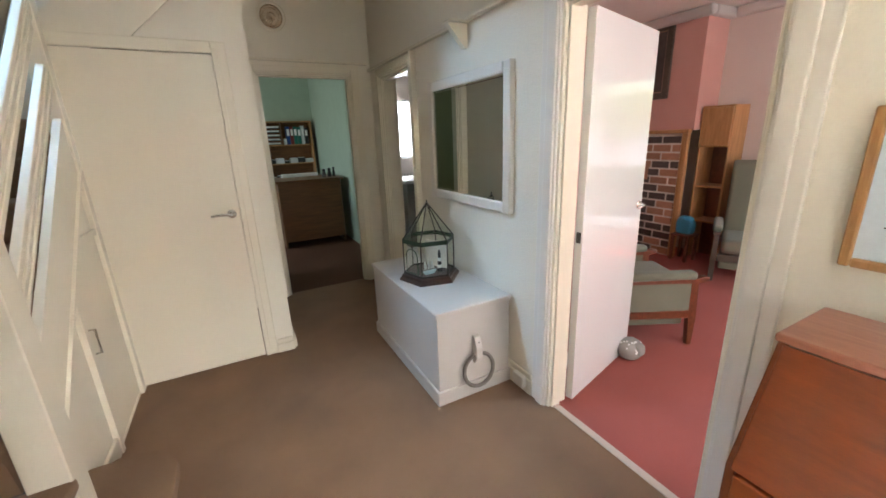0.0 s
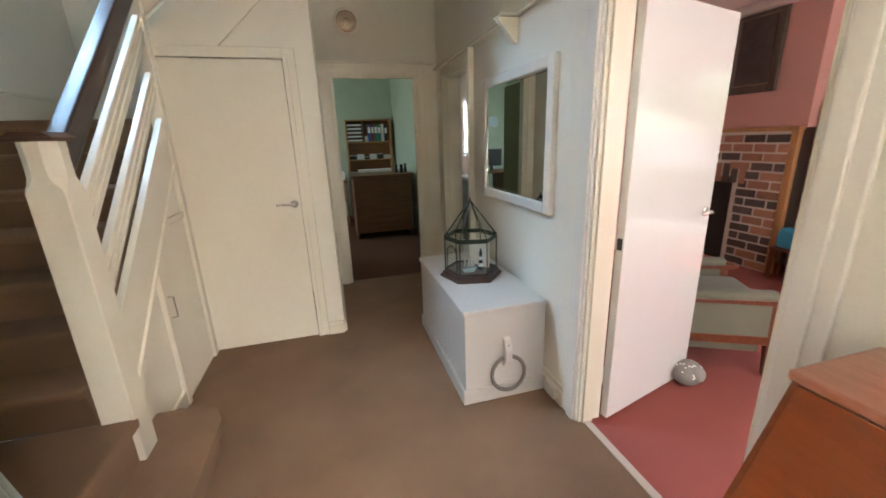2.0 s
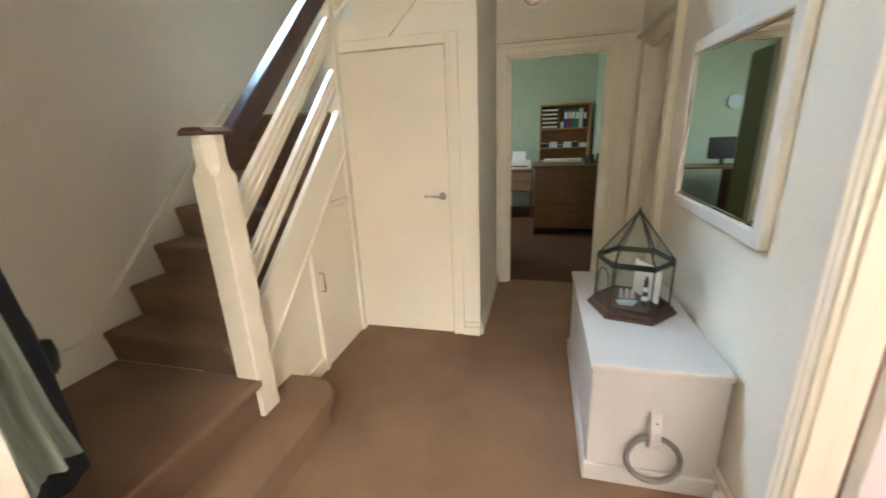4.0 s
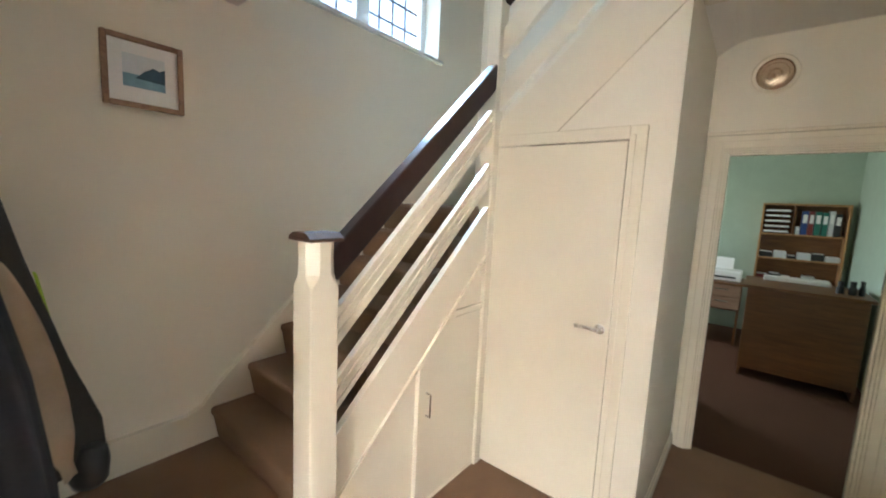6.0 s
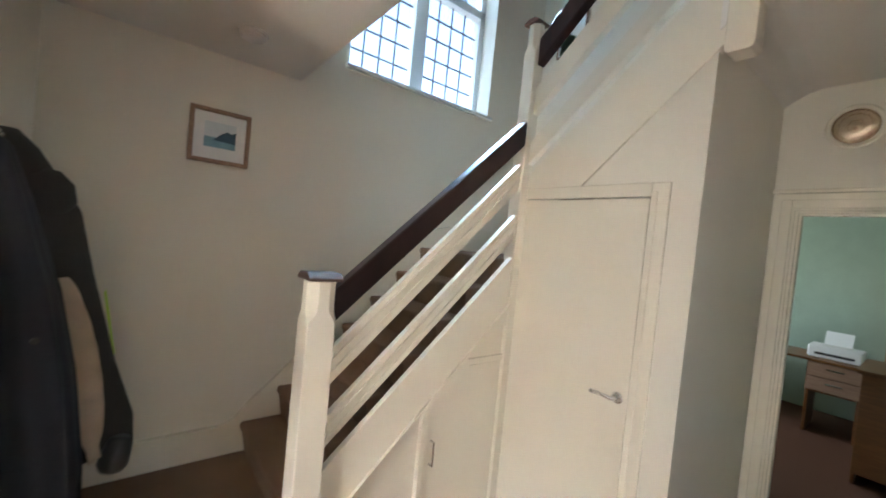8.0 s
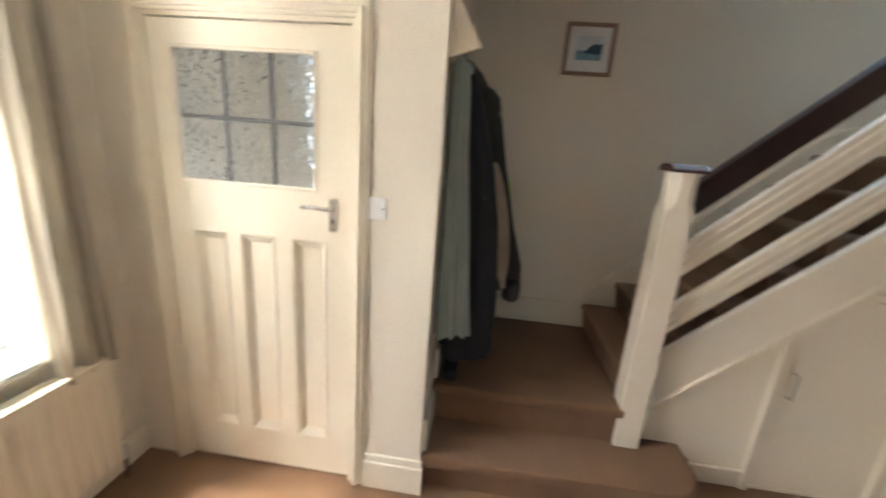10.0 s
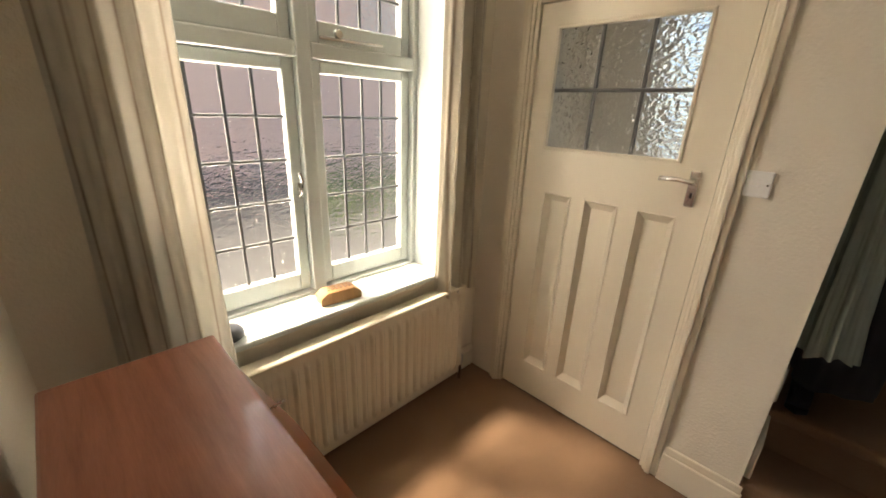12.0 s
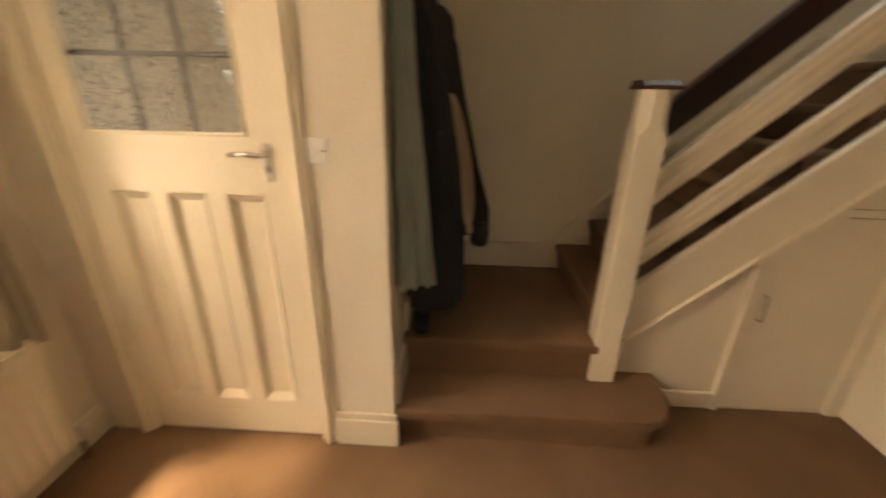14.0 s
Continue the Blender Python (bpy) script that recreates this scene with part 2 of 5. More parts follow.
M["brick_dark"] = material("burnt_brick", (0.075, 0.06, 0.052), 0.8, vary=0.25, scale=14, grain=0.15, bump=0.6, bump_scale=90, per_object=0.4)
M["fire_dark"] = material("near_black_fireback", (0.02, 0.018, 0.016), 0.9)


# ---- mesh helpers ----
def part(name, bm, mat, parent=None, label="", smooth=False):
    """Links a bmesh as one mesh object, under a thing or a part."""
    me = bpy.data.meshes.new(name)
    bmesh.ops.recalc_face_normals(bm, faces=bm.faces)
    bm.to_mesh(me)
    bm.free()
    if mat:
        me.materials.append(mat)
    if smooth:
        for f in me.polygons:
            f.use_smooth = True
    ob = new(name, me)
    if parent:
        ob.parent = parent
    if label:
        ob["label"] = label
    return ob


def thing(name, label, category, group="", at=(0, 0, 0), rz=0):
    ob = new(name)
    ob.matrix_world = pose(*at, 0, 0, rz)
    return tagged(ob, label, category, group)


def add_box(bm, a, b, bevel=0.0, segments=1):
    r = bmesh.ops.create_cube(bm, size=1)
    vs = r["verts"]
    for v in vs:
        v.co = Vector([(a[i] + b[i]) / 2 + v.co[i] * (b[i] - a[i]) for i in range(3)])
    if bevel:
        es = list({e for v in vs for e in v.link_edges})
        bmesh.ops.bevel(bm, geom=es, offset=bevel, segments=segments, affect='EDGES', profile=0.5)
    return bm


def box(a, b, bevel=0.002, segments=1):
    return add_box(bmesh.new(), a, b, bevel, segments)


def add_prism(bm, pts, axis, lo, hi, bevel=0.0):
    """A polygon in the plane square to the axis ('x': y, z; 'y': x, z; 'z': x, y), drawn out from lo to hi."""
    def place(u, v, w):
        return {"x": (w, u, v), "y": (u, w, v), "z": (u, v, w)}[axis]
    lo_v = [bm.verts.new(place(u, v, lo)) for u, v in pts]
    hi_v = [bm.verts.new(place(u, v, hi)) for u, v in pts]
    fs = [bm.faces.new(lo_v), bm.faces.new(hi_v[::-1])]
    k = len(pts)
    for i in range(k):
        fs.append(bm.faces.new((lo_v[i], hi_v[i], hi_v[(i + 1) % k], lo_v[(i + 1) % k])))
    if bevel:
        bmesh.ops.bevel(bm, geom=list({e for f in fs for e in f.edges}), offset=bevel, segments=2, affect='EDGES', profile=0.5)
    return bm


def prism(pts, axis, lo, hi, bevel=0.0):
    return add_prism(bmesh.new(), pts, axis, lo, hi, bevel)


def add_lathe(bm, profile, sides=24, m=None, start=0.0):
    """A profile of (radius, height) turned about the z axis."""
    rings = []
    for r, z in profile:
        rings.append([bm.verts.new((r * math.cos(start + math.tau * i / sides), r * math.sin(start + math.tau * i / sides), z)) for i in range(sides)])
    for a, b in zip(rings, rings[1:]):
        for i in range(sides):
            bm.faces.new((a[i], a[(i + 1) % sides], b[(i + 1) % sides], b[i]))
    bm.faces.new(rings[0][::-1]), bm.faces.new(rings[-1])
    if m:
        bmesh.ops.transform(bm, matrix=m, verts=[v for r in rings for v in r])
    return bm


def lathe(profile, sides=24, m=None, start=0.0):
    return add_lathe(bmesh.new(), profile, sides, m, start)


def add_tube(bm, pts, radius, sides=8, closed=False):
    """A round bar along points."""
    pts = [Vector(p) for p in pts]
    k, rings = len(pts), []
    up = Vector((0.13, 0.21, 0.97))
    for i, p in enumerate(pts):
        a = pts[(i - 1) % k] if closed or i else p
        b = pts[(i + 1) % k] if closed or i < k - 1 else p
        d = (b - a).normalized()
        s = d.cross(up)
        if s.length < 0.1:
            s = d.cross(Vector((1, 0, 0)))
        s.normalize()
        t = s.cross(d)
        rings.append([bm.verts.new(p + radius * (math.cos(math.tau * j / sides) * s + math.sin(math.tau * j / sides) * t)) for j in range(sides)])
    pairs = list(zip(rings, rings[1:])) + ([(rings[-1], rings[0])] if closed else [])
    for a, b in pairs:
        for j in range(sides):
            bm.faces.new((a[j], a[(j + 1) % sides], b[(j + 1) % sides], b[j]))
    if not closed:
        bm.faces.new(rings[0][::-1]), bm.faces.new(rings[-1])
    return bm


def tube(pts, radius, sides=8, closed=False):
    return add_tube(bmesh.new(), pts, radius, sides, closed)


def add_sheet(bm, fn, nu, nv, thick=0.0):
    """A grid of points fn(u, v), u and v from 0 to 1."""
    vs = [[bm.verts.new(fn(i / nu, j / nv)) for j in range(nv + 1)] for i in range(nu + 1)]
    for i in range(nu):
        for j in range(nv):
            bm.faces.new((vs[i][j], vs[i + 1][j], vs[i + 1][j + 1], vs[i][j + 1]))
    if thick:
        bmesh.ops.solidify(bm, geom=bm.faces[:], thickness=thick)
    return bm


def wall(name, axis, lo, hi, u0, u1, z0, z1, holes=(), mat=None, parent=None):
    """A wall lo..hi thick along the axis, with openings (u0, u1, z0, z1) right through it."""
    us = sorted({u0, u1, *[h[0] for h in holes], *[h[1] for h in holes]})
    zs = sorted({z0, z1, *[h[2] for h in holes], *[h[3] for h in holes]})
    us, zs = [u for u in us if u0 <= u <= u1], [z for z in zs if z0 <= z <= z1]

    def solid(i, j):
        if not (0 <= i < len(us) - 1 and 0 <= j < len(zs) - 1):
            return False
        u, z = (us[i] + us[i + 1]) / 2, (zs[j] + zs[j + 1]) / 2
        return not any(h[0] < u < h[1] and h[2] < z < h[3] for h in holes)
    bm = bmesh.new()

    def quad(*ps):
        bm.faces.new([bm.verts.new((w, u, z) if axis == "x" else (u, w, z)) for w, u, z in ps])
    for i in range(len(us) - 1):
        for j in range(len(zs) - 1):
            if not solid(i, j):
                continue
            a, b, c, d = us[i], us[i + 1], zs[j], zs[j + 1]
            for w in (lo, hi):
                quad((w, a, c), (w, b, c), (w, b, d), (w, a, d))
            if not solid(i - 1, j):
                quad((lo, a, c), (hi, a, c), (hi, a, d), (lo, a, d))
            if not solid(i + 1, j):
                quad((lo, b, c), (hi, b, c), (hi, b, d), (lo, b, d))
            if not solid(i, j - 1):
                quad((lo, a, c), (hi, a, c), (hi, b, c), (lo, b, c))
            if not solid(i, j + 1):
                quad((lo, a, d), (hi, a, d), (hi, b, d), (lo, b, d))
    bmesh.ops.remove_doubles(bm, verts=bm.verts, dist=0.0005)
    return tagged(part(name, bm, mat or M["wall"], parent), kind="structure")


def slab(name, x0, y0, z0, x1, y1, z1, mat, bevel=0.0):
    return tagged(part(name, box((x0, y0, z0), (x1, y1, z1), bevel), mat), kind="structure")

# ---- the structure: hall, stairwell, rooms seen through the doors ----
CEIL = 2.65
floor = slab("floor", -0.40, -0.52, -0.12, 1.71, 4.14, 0.0, M["carpet"])
tagged(floor, "beige-brown wool carpet fitted through the hall", "carpet")
slab("floor_living", 1.71, -1.7, -0.12, 5.3, 3.1, 0.0, M["red_carpet"])
slab("floor_living_2", 2.6, 3.1, -0.12, 5.3, 4.2, 0.0, M["red_carpet"])
slab("floor_office", -1.6, 4.14, -0.12, 1.80, 8.1, -0.004, M["maroon_carpet"])
slab("floor_kitchen", 1.80, 4.2, -0.12, 4.9, 7.3, -0.002, M["white"])
slab("floor_kitchen_2", 1.71, 3.1, -0.12, 2.6, 4.2, -0.001, M["white"])

# east wall: living-room door, kitchen door
LIV = (0.818, 1.62, 0.0, 1.95)
KIT = (3.16, 3.83, 0.0, 1.96)
wall("wall_east", "x", 1.65, 1.77, -0.52, 4.08, 0, CEIL, [LIV, KIT], M["wall"])
# north wall with the office door
OFF = (0.643, 1.448, 0.0, 2.004)
wall("wall_north", "y", 4.08, 4.20, 0.43, 1.86, 0, CEIL, [OFF], M["smooth_wall"])
# cupboard and corridor side wall
wall("wall_corridor", "x", 0.43, 0.55, 3.17, 4.08, 0, CEIL, [], M["smooth_wall"])
# front of the cupboard under the upper flight: a wall whose top follows the stair
bm = bmesh.new()
add_prism(bm, [(0.36, 0), (0.55, 0), (0.55, 2.60), (0.36, 2.43)], "y", 3.017, 3.17)
add_prism(bm, [(-0.20, 1.94), (0.36, 1.94), (0.36, 2.43), (-0.20, 1.945)], "y", 3.017, 3.17)
tagged(part("wall_cupboard", bm, M["smooth_wall"]), kind="structure")
# front-door wall, coat wall, picture wall
FD = (-0.19, 0.606, 0.0, 1.862)
wall("wall_west", "x", -0.15, -0.03, -0.52, 0.785, 0, CEIL, [FD], M["wall"])
wall("wall_coats", "y", 0.785, 0.905, -1.26, -0.03, 0, CEIL, [], M["wall"])
SW = (2.2, 3.38, 2.645, 4.1)
wall("wall_picture", "x", -1.42, -1.14, 0.785, 4.1, 0, 5.0, [SW], M["smooth_wall"])
# south wall with the leaded window
WIN = (0.275, 1.345, 0.655, 2.14)
wall("wall_south", "y", -0.68, -0.40, -0.15, 1.77, 0, CEIL, [WIN], M["wall"])
# stairwell above
wall("wall_stairwell_north", "y", 3.95, 4.07, -1.14, 0.43, 0, 5.0, [], M["smooth_wall"])
wall("wall_stairwell_east", "x", 1.65, 1.77, 1.9, 4.07, 2.9, 5.0, [], M["smooth_wall"])
wall("wall_stairwell_north_upper", "y", 4.07, 4.19, 0.43, 1.77, 2.9, 5.0, [], M["smooth_wall"])
slab("ceiling_upper", -1.42, 1.8, 5.0, 1.77, 4.2, 5.1, M["ceiling"])
# hall ceiling, with the stairwell left open
bm = bmesh.new()
add_box(bm, (-0.15, -0.68, CEIL), (1.77, 2.05, CEIL + 0.2))
add_box(bm, (0.63, 2.05, CEIL), (1.77, 2.99, CEIL + 0.2))
add_box(bm, (0.71, 2.99, CEIL), (1.77, 4.2, CEIL + 0.2))
# curved cove beside the landing
add_prism(bm, [(0.55, 2.575), (0.60, 2.608), (0.65, 2.635), (0.71, CEIL), (0.71, CEIL + 0.2), (0.55, CEIL + 0.2)], "y", 3.0, 4.08)
tagged(part("ceiling", bm, M["ceiling"]), kind="structure")
bm = bmesh.new()
add_box(bm, (-1.14, 0.905, 2.46), (-0.15, 1.93, 2.66))
add_prism(bm, [(1.93, 2.46), (2.95, 3.72), (2.95, 3.90), (1.93, 2.66)], "x", -1.14, 0.66)
add_box(bm, (-0.15, 0.785, 2.46), (-0.03, 1.93, CEIL))
tagged(part("ceiling_stairs", bm, M["ceiling"]), kind="structure")
# unseen slab added to keep the sun from leaking in above the ceiling
slab("sun_block_stairwell", -1.42, 1.82, CEIL + 0.2, 1.77, 1.92, 5.0, M["smooth_wall"])
slab("wall_stairwell_bulkhead", -1.14, 2.85, 3.74, 1.65, 2.95, 5.0, M["smooth_wall"])

# living room
EAST_WINDOW = (0.35, 1.7, 0.3, 2.0)
wall("wall_living_east", "x", 5.08, 5.2, -1.7, 4.2, 0, 2.6, [EAST_WINDOW], M["pale_wall"])
wall("wall_living_north", "y", 4.08, 4.2, 2.63, 5.2, 0, 2.6, [], M["pink_wall"])
wall("wall_living_south", "y", -1.82, -1.7, 1.77, 5.2, 0, 2.6, [(2.2, 4.4, 0.8, 2.2)], M["pale_wall"])
wall("wall_living_west", "x", 1.65, 1.77, -1.82, -0.68, 0, 2.6, [], M["pale_wall"])
slab("ceiling_living", 1.77, -1.82, 2.56, 5.2, 4.2, 2.66, M["ceiling"])
bm = bmesh.new()
add_prism(bm, [(4.70, 1.40), (5.08, 1.40), (5.08, 2.56), (4.70, 2.56)], "y", 2.77, 4.08)
tagged(part("wall_chimney_breast", bm, M["pink_wall"]), kind="structure")
bm = bmesh.new()
for a, b in (((4.62, 2.69, 2.46), (4.70, 4.08, 2.56)), ((4.70, 2.69, 2.46), (5.08, 2.77, 2.56)), ((5.0, -1.7, 2.46), (5.08, 2.69, 2.56))):
    add_box(bm, a, b, 0.03, 3)
tagged(part("trim_cornice", bm, M["white"]), kind="structure")

# office
wall("wall_office_north", "y", 7.95, 8.07, -1.6, 1.92, 0, 2.65, [], M["green_wall"])
wall("wall_office_east", "x", 1.80, 1.86, 4.2, 7.95, 0, 2.65, [], M["green_wall"])
wall("wall_office_west", "x", -1.6, -1.48, 4.2, 7.95, 0, 2.65, [(5.6, 6.8, 0.9, 2.1)], M["green_wall"])
wall("wall_office_south", "y", 4.09, 4.195, -1.6, 0.43, 0, 2.65, [], M["green_wall"])
slab("ceiling_office", -1.6, 4.2, 2.65, 1.86, 8.07, 2.75, M["ceiling"])

# kitchen
wall("wall_kitchen_north", "y", 7.2, 7.32, 1.86, 4.9, 0, 2.5, [(2.98, 3.98, 1.06, 2.1)], M["pale_wall"])
wall("wall_kitchen_back", "y", 4.2, 4.28, 2.55, 4.9, 0, 2.5, [], M["pale_wall"])
wall("wall_kitchen_east", "x", 4.78, 4.9, 4.2, 7.2, 0, 2.5, [(4.2, 5.6, 1.0, 2.1)], M["pale_wall"])
slab("ceiling_kitchen", 1.86, 4.2, 2.5, 4.9, 7.32, 2.6, M["ceiling"])
wall("wall_kitchen_south", "y", 3.06, 3.14, 1.77, 2.55, 0, 2.56, [], M["pale_wall"])
wall("wall_kitchen_lobby", "x", 2.55, 2.63, 3.06, 4.2, 0, 2.56, [], M["pale_wall"])

# porch and outdoors
slab("floor_porch", -1.7, -0.7, -0.2, -0.15, 0.83, -0.03, M["mortar"])
slab("wall_porch_south", -1.26, -0.62, -0.2, -0.15, -0.52, 2.4, M["mortar"])
wall("wall_porch_west", "x", -1.26, -1.16, -0.52, 0.83, -0.2, 2.4, [(0.02, 0.7, -0.2, 2.1)], M["mortar"])
slab("ceiling_porch", -1.5, -0.7, 2.4, -0.15, 0.83, 2.5, M["ceiling"])
M["paving"] = material("grey_paving", (0.07, 0.069, 0.067), 0.9, vary=0.2, scale=1.5, grain=0.15, bump=0.4, bump_scale=60)
M["render"] = material("pink_pebbledash", (0.62, 0.46, 0.41), 0.9, vary=0.12, scale=1.0, grain=0.15, bump=0.5, bump_scale=50)
M["hedge"] = material("hedge_leaf", (0.1, 0.17, 0.04), 0.7, vary=0.3, scale=12, grain=0.2)
tagged(part("ground", box((-400, -400, -0.5), (400, 400, -0.21), 0), M["paving"]), "grey paving and road outside the house", "ground", kind="structure")

# neighbouring house across the drive
nb = thing("neighbour_house", "pink rendered neighbouring house with a tiled roof and white windows", "house")
part("wall", box((-9, -12.2, -0.25), (12, -8.2, 5.2), 0), M["render"], nb)
part("roof", prism([(-12.5, 5.2), (-7.9, 5.2), (-10.2, 7.6)], "x", -9.3, 12.3), M["brick"], nb)
for x in (-6, -1.5, 5.5, 9):
    w = part("window", box((x, -8.25, 2.9), (x + 1.4, -8.18, 4.2), 0), M["white"], nb)
    part("pane", box((x + 0.1, -8.185, 3.0), (x + 1.3, -8.17, 4.1), 0), M["glass"], w)


def hedge(name, x0, y0, x1, y1, z0, z1, n, seed, label):
    """A clipped hedge of many small leaf clumps."""
    rnd = random.Random(seed)
    bm = bmesh.new()
    for _ in range(n):
        c = Vector((rnd.uniform(x0, x1), rnd.uniform(y0, y1), z0 + (z1 - z0) * rnd.random() ** 0.7))
        s = rnd.uniform(0.03, 0.07)
        q = Euler((rnd.uniform(0, 6), rnd.uniform(0, 6), rnd.uniform(0, 6))).to_matrix()
        bm.faces.new([bm.verts.new(c + q @ Vector(v) * s) for v in ((-1, -0.6, 0), (1, -0.6, 0.2), (1.2, 0.6, 0), (-0.8, 0.7, 0.2))])
    ob = part(name, bm, M["hedge"])
    return tagged(ob, label, "hedge", kind="stuff")


hedge("hedge", -4.2, -4.9, -1.2, -4.4, -0.21, 0.12, 2500, 3, "low green hedge along the drive")
# this one is an unseen backdrop, added to give the south window green
hedge("hedge", 1.5, -5.4, 6.5, -4.8, -0.21, 1.9, 7000, 4, "tall green hedge outside the living room")
hedge("hedge", 8.0, -4.0, 8.7, 5.0, -0.21, 0.72, 7000, 5, "low clipped garden hedge beyond the living room window")


def tree(name, label, at, height, spread, leaves, seed):
    """A small garden tree: a tapered trunk, limbs, and a crown of many loose leaves."""
    rnd = random.Random(seed)
    ob = thing(name, label, "tree", at=at)
    bark = material("grey_brown_bark", (0.11, 0.085, 0.06), 0.9, vary=0.3, scale=9, bump=0.8, bump_scale=30, distance=0.01)
    part("trunk", lathe([(0.11, 0), (0.085, 0.3), (0.07, 1.0), (0.06, height * 0.6)], 10), bark, ob)
    tips = []
    for k in range(9):
        q, z = math.tau * k / 9 + rnd.uniform(-0.3, 0.3), rnd.uniform(0.9, height * 0.55)
        tip = Vector((math.cos(q) * spread * rnd.uniform(0.5, 0.9), math.sin(q) * spread * 1.5 * rnd.uniform(0.5, 0.9), z + rnd.uniform(0.5, 1.1)))
        part("limb", tube([(0, 0, z), tip * 0.5 + Vector((0, 0, z * 0.5 + 0.1)), tip], 0.022, 6), bark, ob)
        tips.append(tip)
    bm = bmesh.new()
    for _ in range(leaves):
        c = rnd.choice(tips) + Vector([rnd.gauss(0, 0.28), rnd.gauss(0, 0.4), rnd.gauss(0.12, 0.24)])
        s, q = rnd.uniform(0.035, 0.07), Euler((rnd.uniform(0, 6), rnd.uniform(0, 6), rnd.uniform(0, 6))).to_matrix()
        bm.faces.new([bm.verts.new(c + q @ Vector(v) * s) for v in ((-1, 0, 0), (0, -0.5, 0.1), (1, 0, 0), (0, 0.5, 0.1))])
    part("crown", bm, M["leaf"], ob)
    return ob


M["leaf"] = material("yellow_green_leaf", (0.2, 0.25, 0.04), 0.6, vary=0.3, scale=8, grain=0.2)
translucent(M["leaf"], 0.4)
tree("garden_tree", "small yellow-green garden tree beyond the living room window", (8.4, 0.7, -0.21), 3.2, 1.1, 5000, 12)

# ---- stairs ----
RISE, GOING, Y0, Z0 = 0.1705, 0.179, 1.758, 0.382


def carpet_step(name, pts_outline, z0, z1, parent):
    return part(name, prism(pts_outline, "z", z0, z1, 0.012), M["carpet"], parent, smooth=False)


stairs = thing("staircase", "carpeted staircase with painted strings, turning up from the hall", "staircase")
# first tread with a bullnose end round the newel
outline = [(-0.36, 0.907), (-0.36, 2.10), (-0.28, 2.10)]
outline += [(-0.20 + 0.165 * math.sin(a), 1.945 + 0.155 * math.cos(a)) for a in [radians(d) for d in range(-20, 95, 12)]]
outline += [(-0.03, 0.907)]
carpet_step("tread", outline, 0.135, 0.186, stairs)
inner = [(-0.36, 0.907), (-0.36, 2.07), (-0.28, 2.075)]
inner += [(-0.215 + 0.145 * math.sin(a), 1.93 + 0.14 * math.cos(a)) for a in [radians(d) for d in range(-20, 95, 12)]]
inner += [(-0.082, 0.907)]
part("riser", prism(inner, "z", 0.0, 0.135), M["carpet"], stairs)
# the quarter landing
part("riser", box((-1.138, 0.907, 0.0), (-0.298, 1.80, 0.335), 0), M["carpet"], stairs)
part("tread", box((-1.138, 0.907, 0.332), (-0.268, 1.80, Z0), 0.016, 3), M["carpet"], stairs)
for k in range(7):
    y, z = Y0 + GOING * k, Z0 + RISE * (k + 1)
    deep = 1.2 if k == 6 else GOING + 0.05
    # riser leans back under a rounded nosing
    part("riser", prism([(y + 0.035, z - RISE), (y + 0.012, z - 0.03), (y + 0.2, z - 0.03), (y + 0.2, z - RISE)], "x", -1.118, -0.40), M["carpet"], stairs)
    part("tread", box((-1.118, y, z - 0.042), (-0.40, y + deep, z), 0.016, 3), M["carpet"], stairs)
ZL = Z0 + RISE * 7
# upper flight to the right, over the cupboard
for k in range(5):
    x, z = -0.36 + 0.17 * k, ZL + 0.19 * (k + 1)
    part("tread", box((x, 3.10, z - 0.1), (x + 0.2, 3.94, z), 0.014, 2), M["carpet"], stairs)
part("landing", box((0.67, 3.10, CEIL + 0.2), (1.64, 4.06, CEIL + 0.22), 0.01), M["carpet"], stairs)
# wall string: skirting of the landing, then a board that follows the nosings and curves over at the top
top = [(0.905, 0.545), (1.66, 0.545), (1.73, 0.572)]
top += [(1.73 + 0.05 * i, 0.58 + 0.05 * i * 0.945 + 0.01) for i in range(1, 22)]
top += [(2.86, 1.66), (2.96, 1.715), (3.10, 1.745), (3.94, 1.75)]
bottom = [(3.94, 1.5), (2.95, 1.5), (1.80, 0.37), (0.905, 0.37)]
part("string", prism(top + bottom, "x", -1.14, -1.118), M["gloss"], stairs)
part("string_bead", prism(top + [(a, b - 0.018) for a, b in top[::-1]], "x", -1.118, -1.108), M["gloss"], stairs)
part("string", box((-1.118, 0.907, Z0), (-0.32, 0.927, 0.54), 0.004), M["gloss"], stairs)
part("string", box((-0.32, 0.907, 0.186), (-0.06, 0.927, 0.35), 0.004), M["gloss"], stairs)


def sloped(y0, y1, t0, t1, b0, b1):
    return [(y0, b0), (y0, t0), (y1, t1), (y1, b1)]


# outer string with cupboard panelling below it
part("outer_string", prism(sloped(1.88, 2.96, 0.612, 1.597, 0.335, 1.32), "x", -0.374, -0.342), M["gloss"], stairs)
part("string_bead", prism(sloped(1.88, 2.99, 0.338, 1.352, 0.315, 1.329), "x", -0.35, -0.328), M["gloss"], stairs)
part("panel", prism([(1.90, 0.0), (1.90, 0.35), (3.015, 1.365), (3.015, 1.01), (2.67, 0.99), (2.41, 0.775), (2.42, 0.0)], "x", -0.40, -0.356), M["gloss"], stairs)
part("baseboard", box((-0.356, 2.03, 0.0), (-0.338, 2.41, 0.095), 0.004), M["gloss"], stairs)
# upper flight's string and the boarding under it
part("outer_string", prism([(-0.36, 2.04), (-0.30, 2.088), (0.60, 2.895), (0.60, 2.545), (0.0, 1.978), (-0.36, 1.978)], "y", 3.004, 3.06), M["gloss"], stairs)


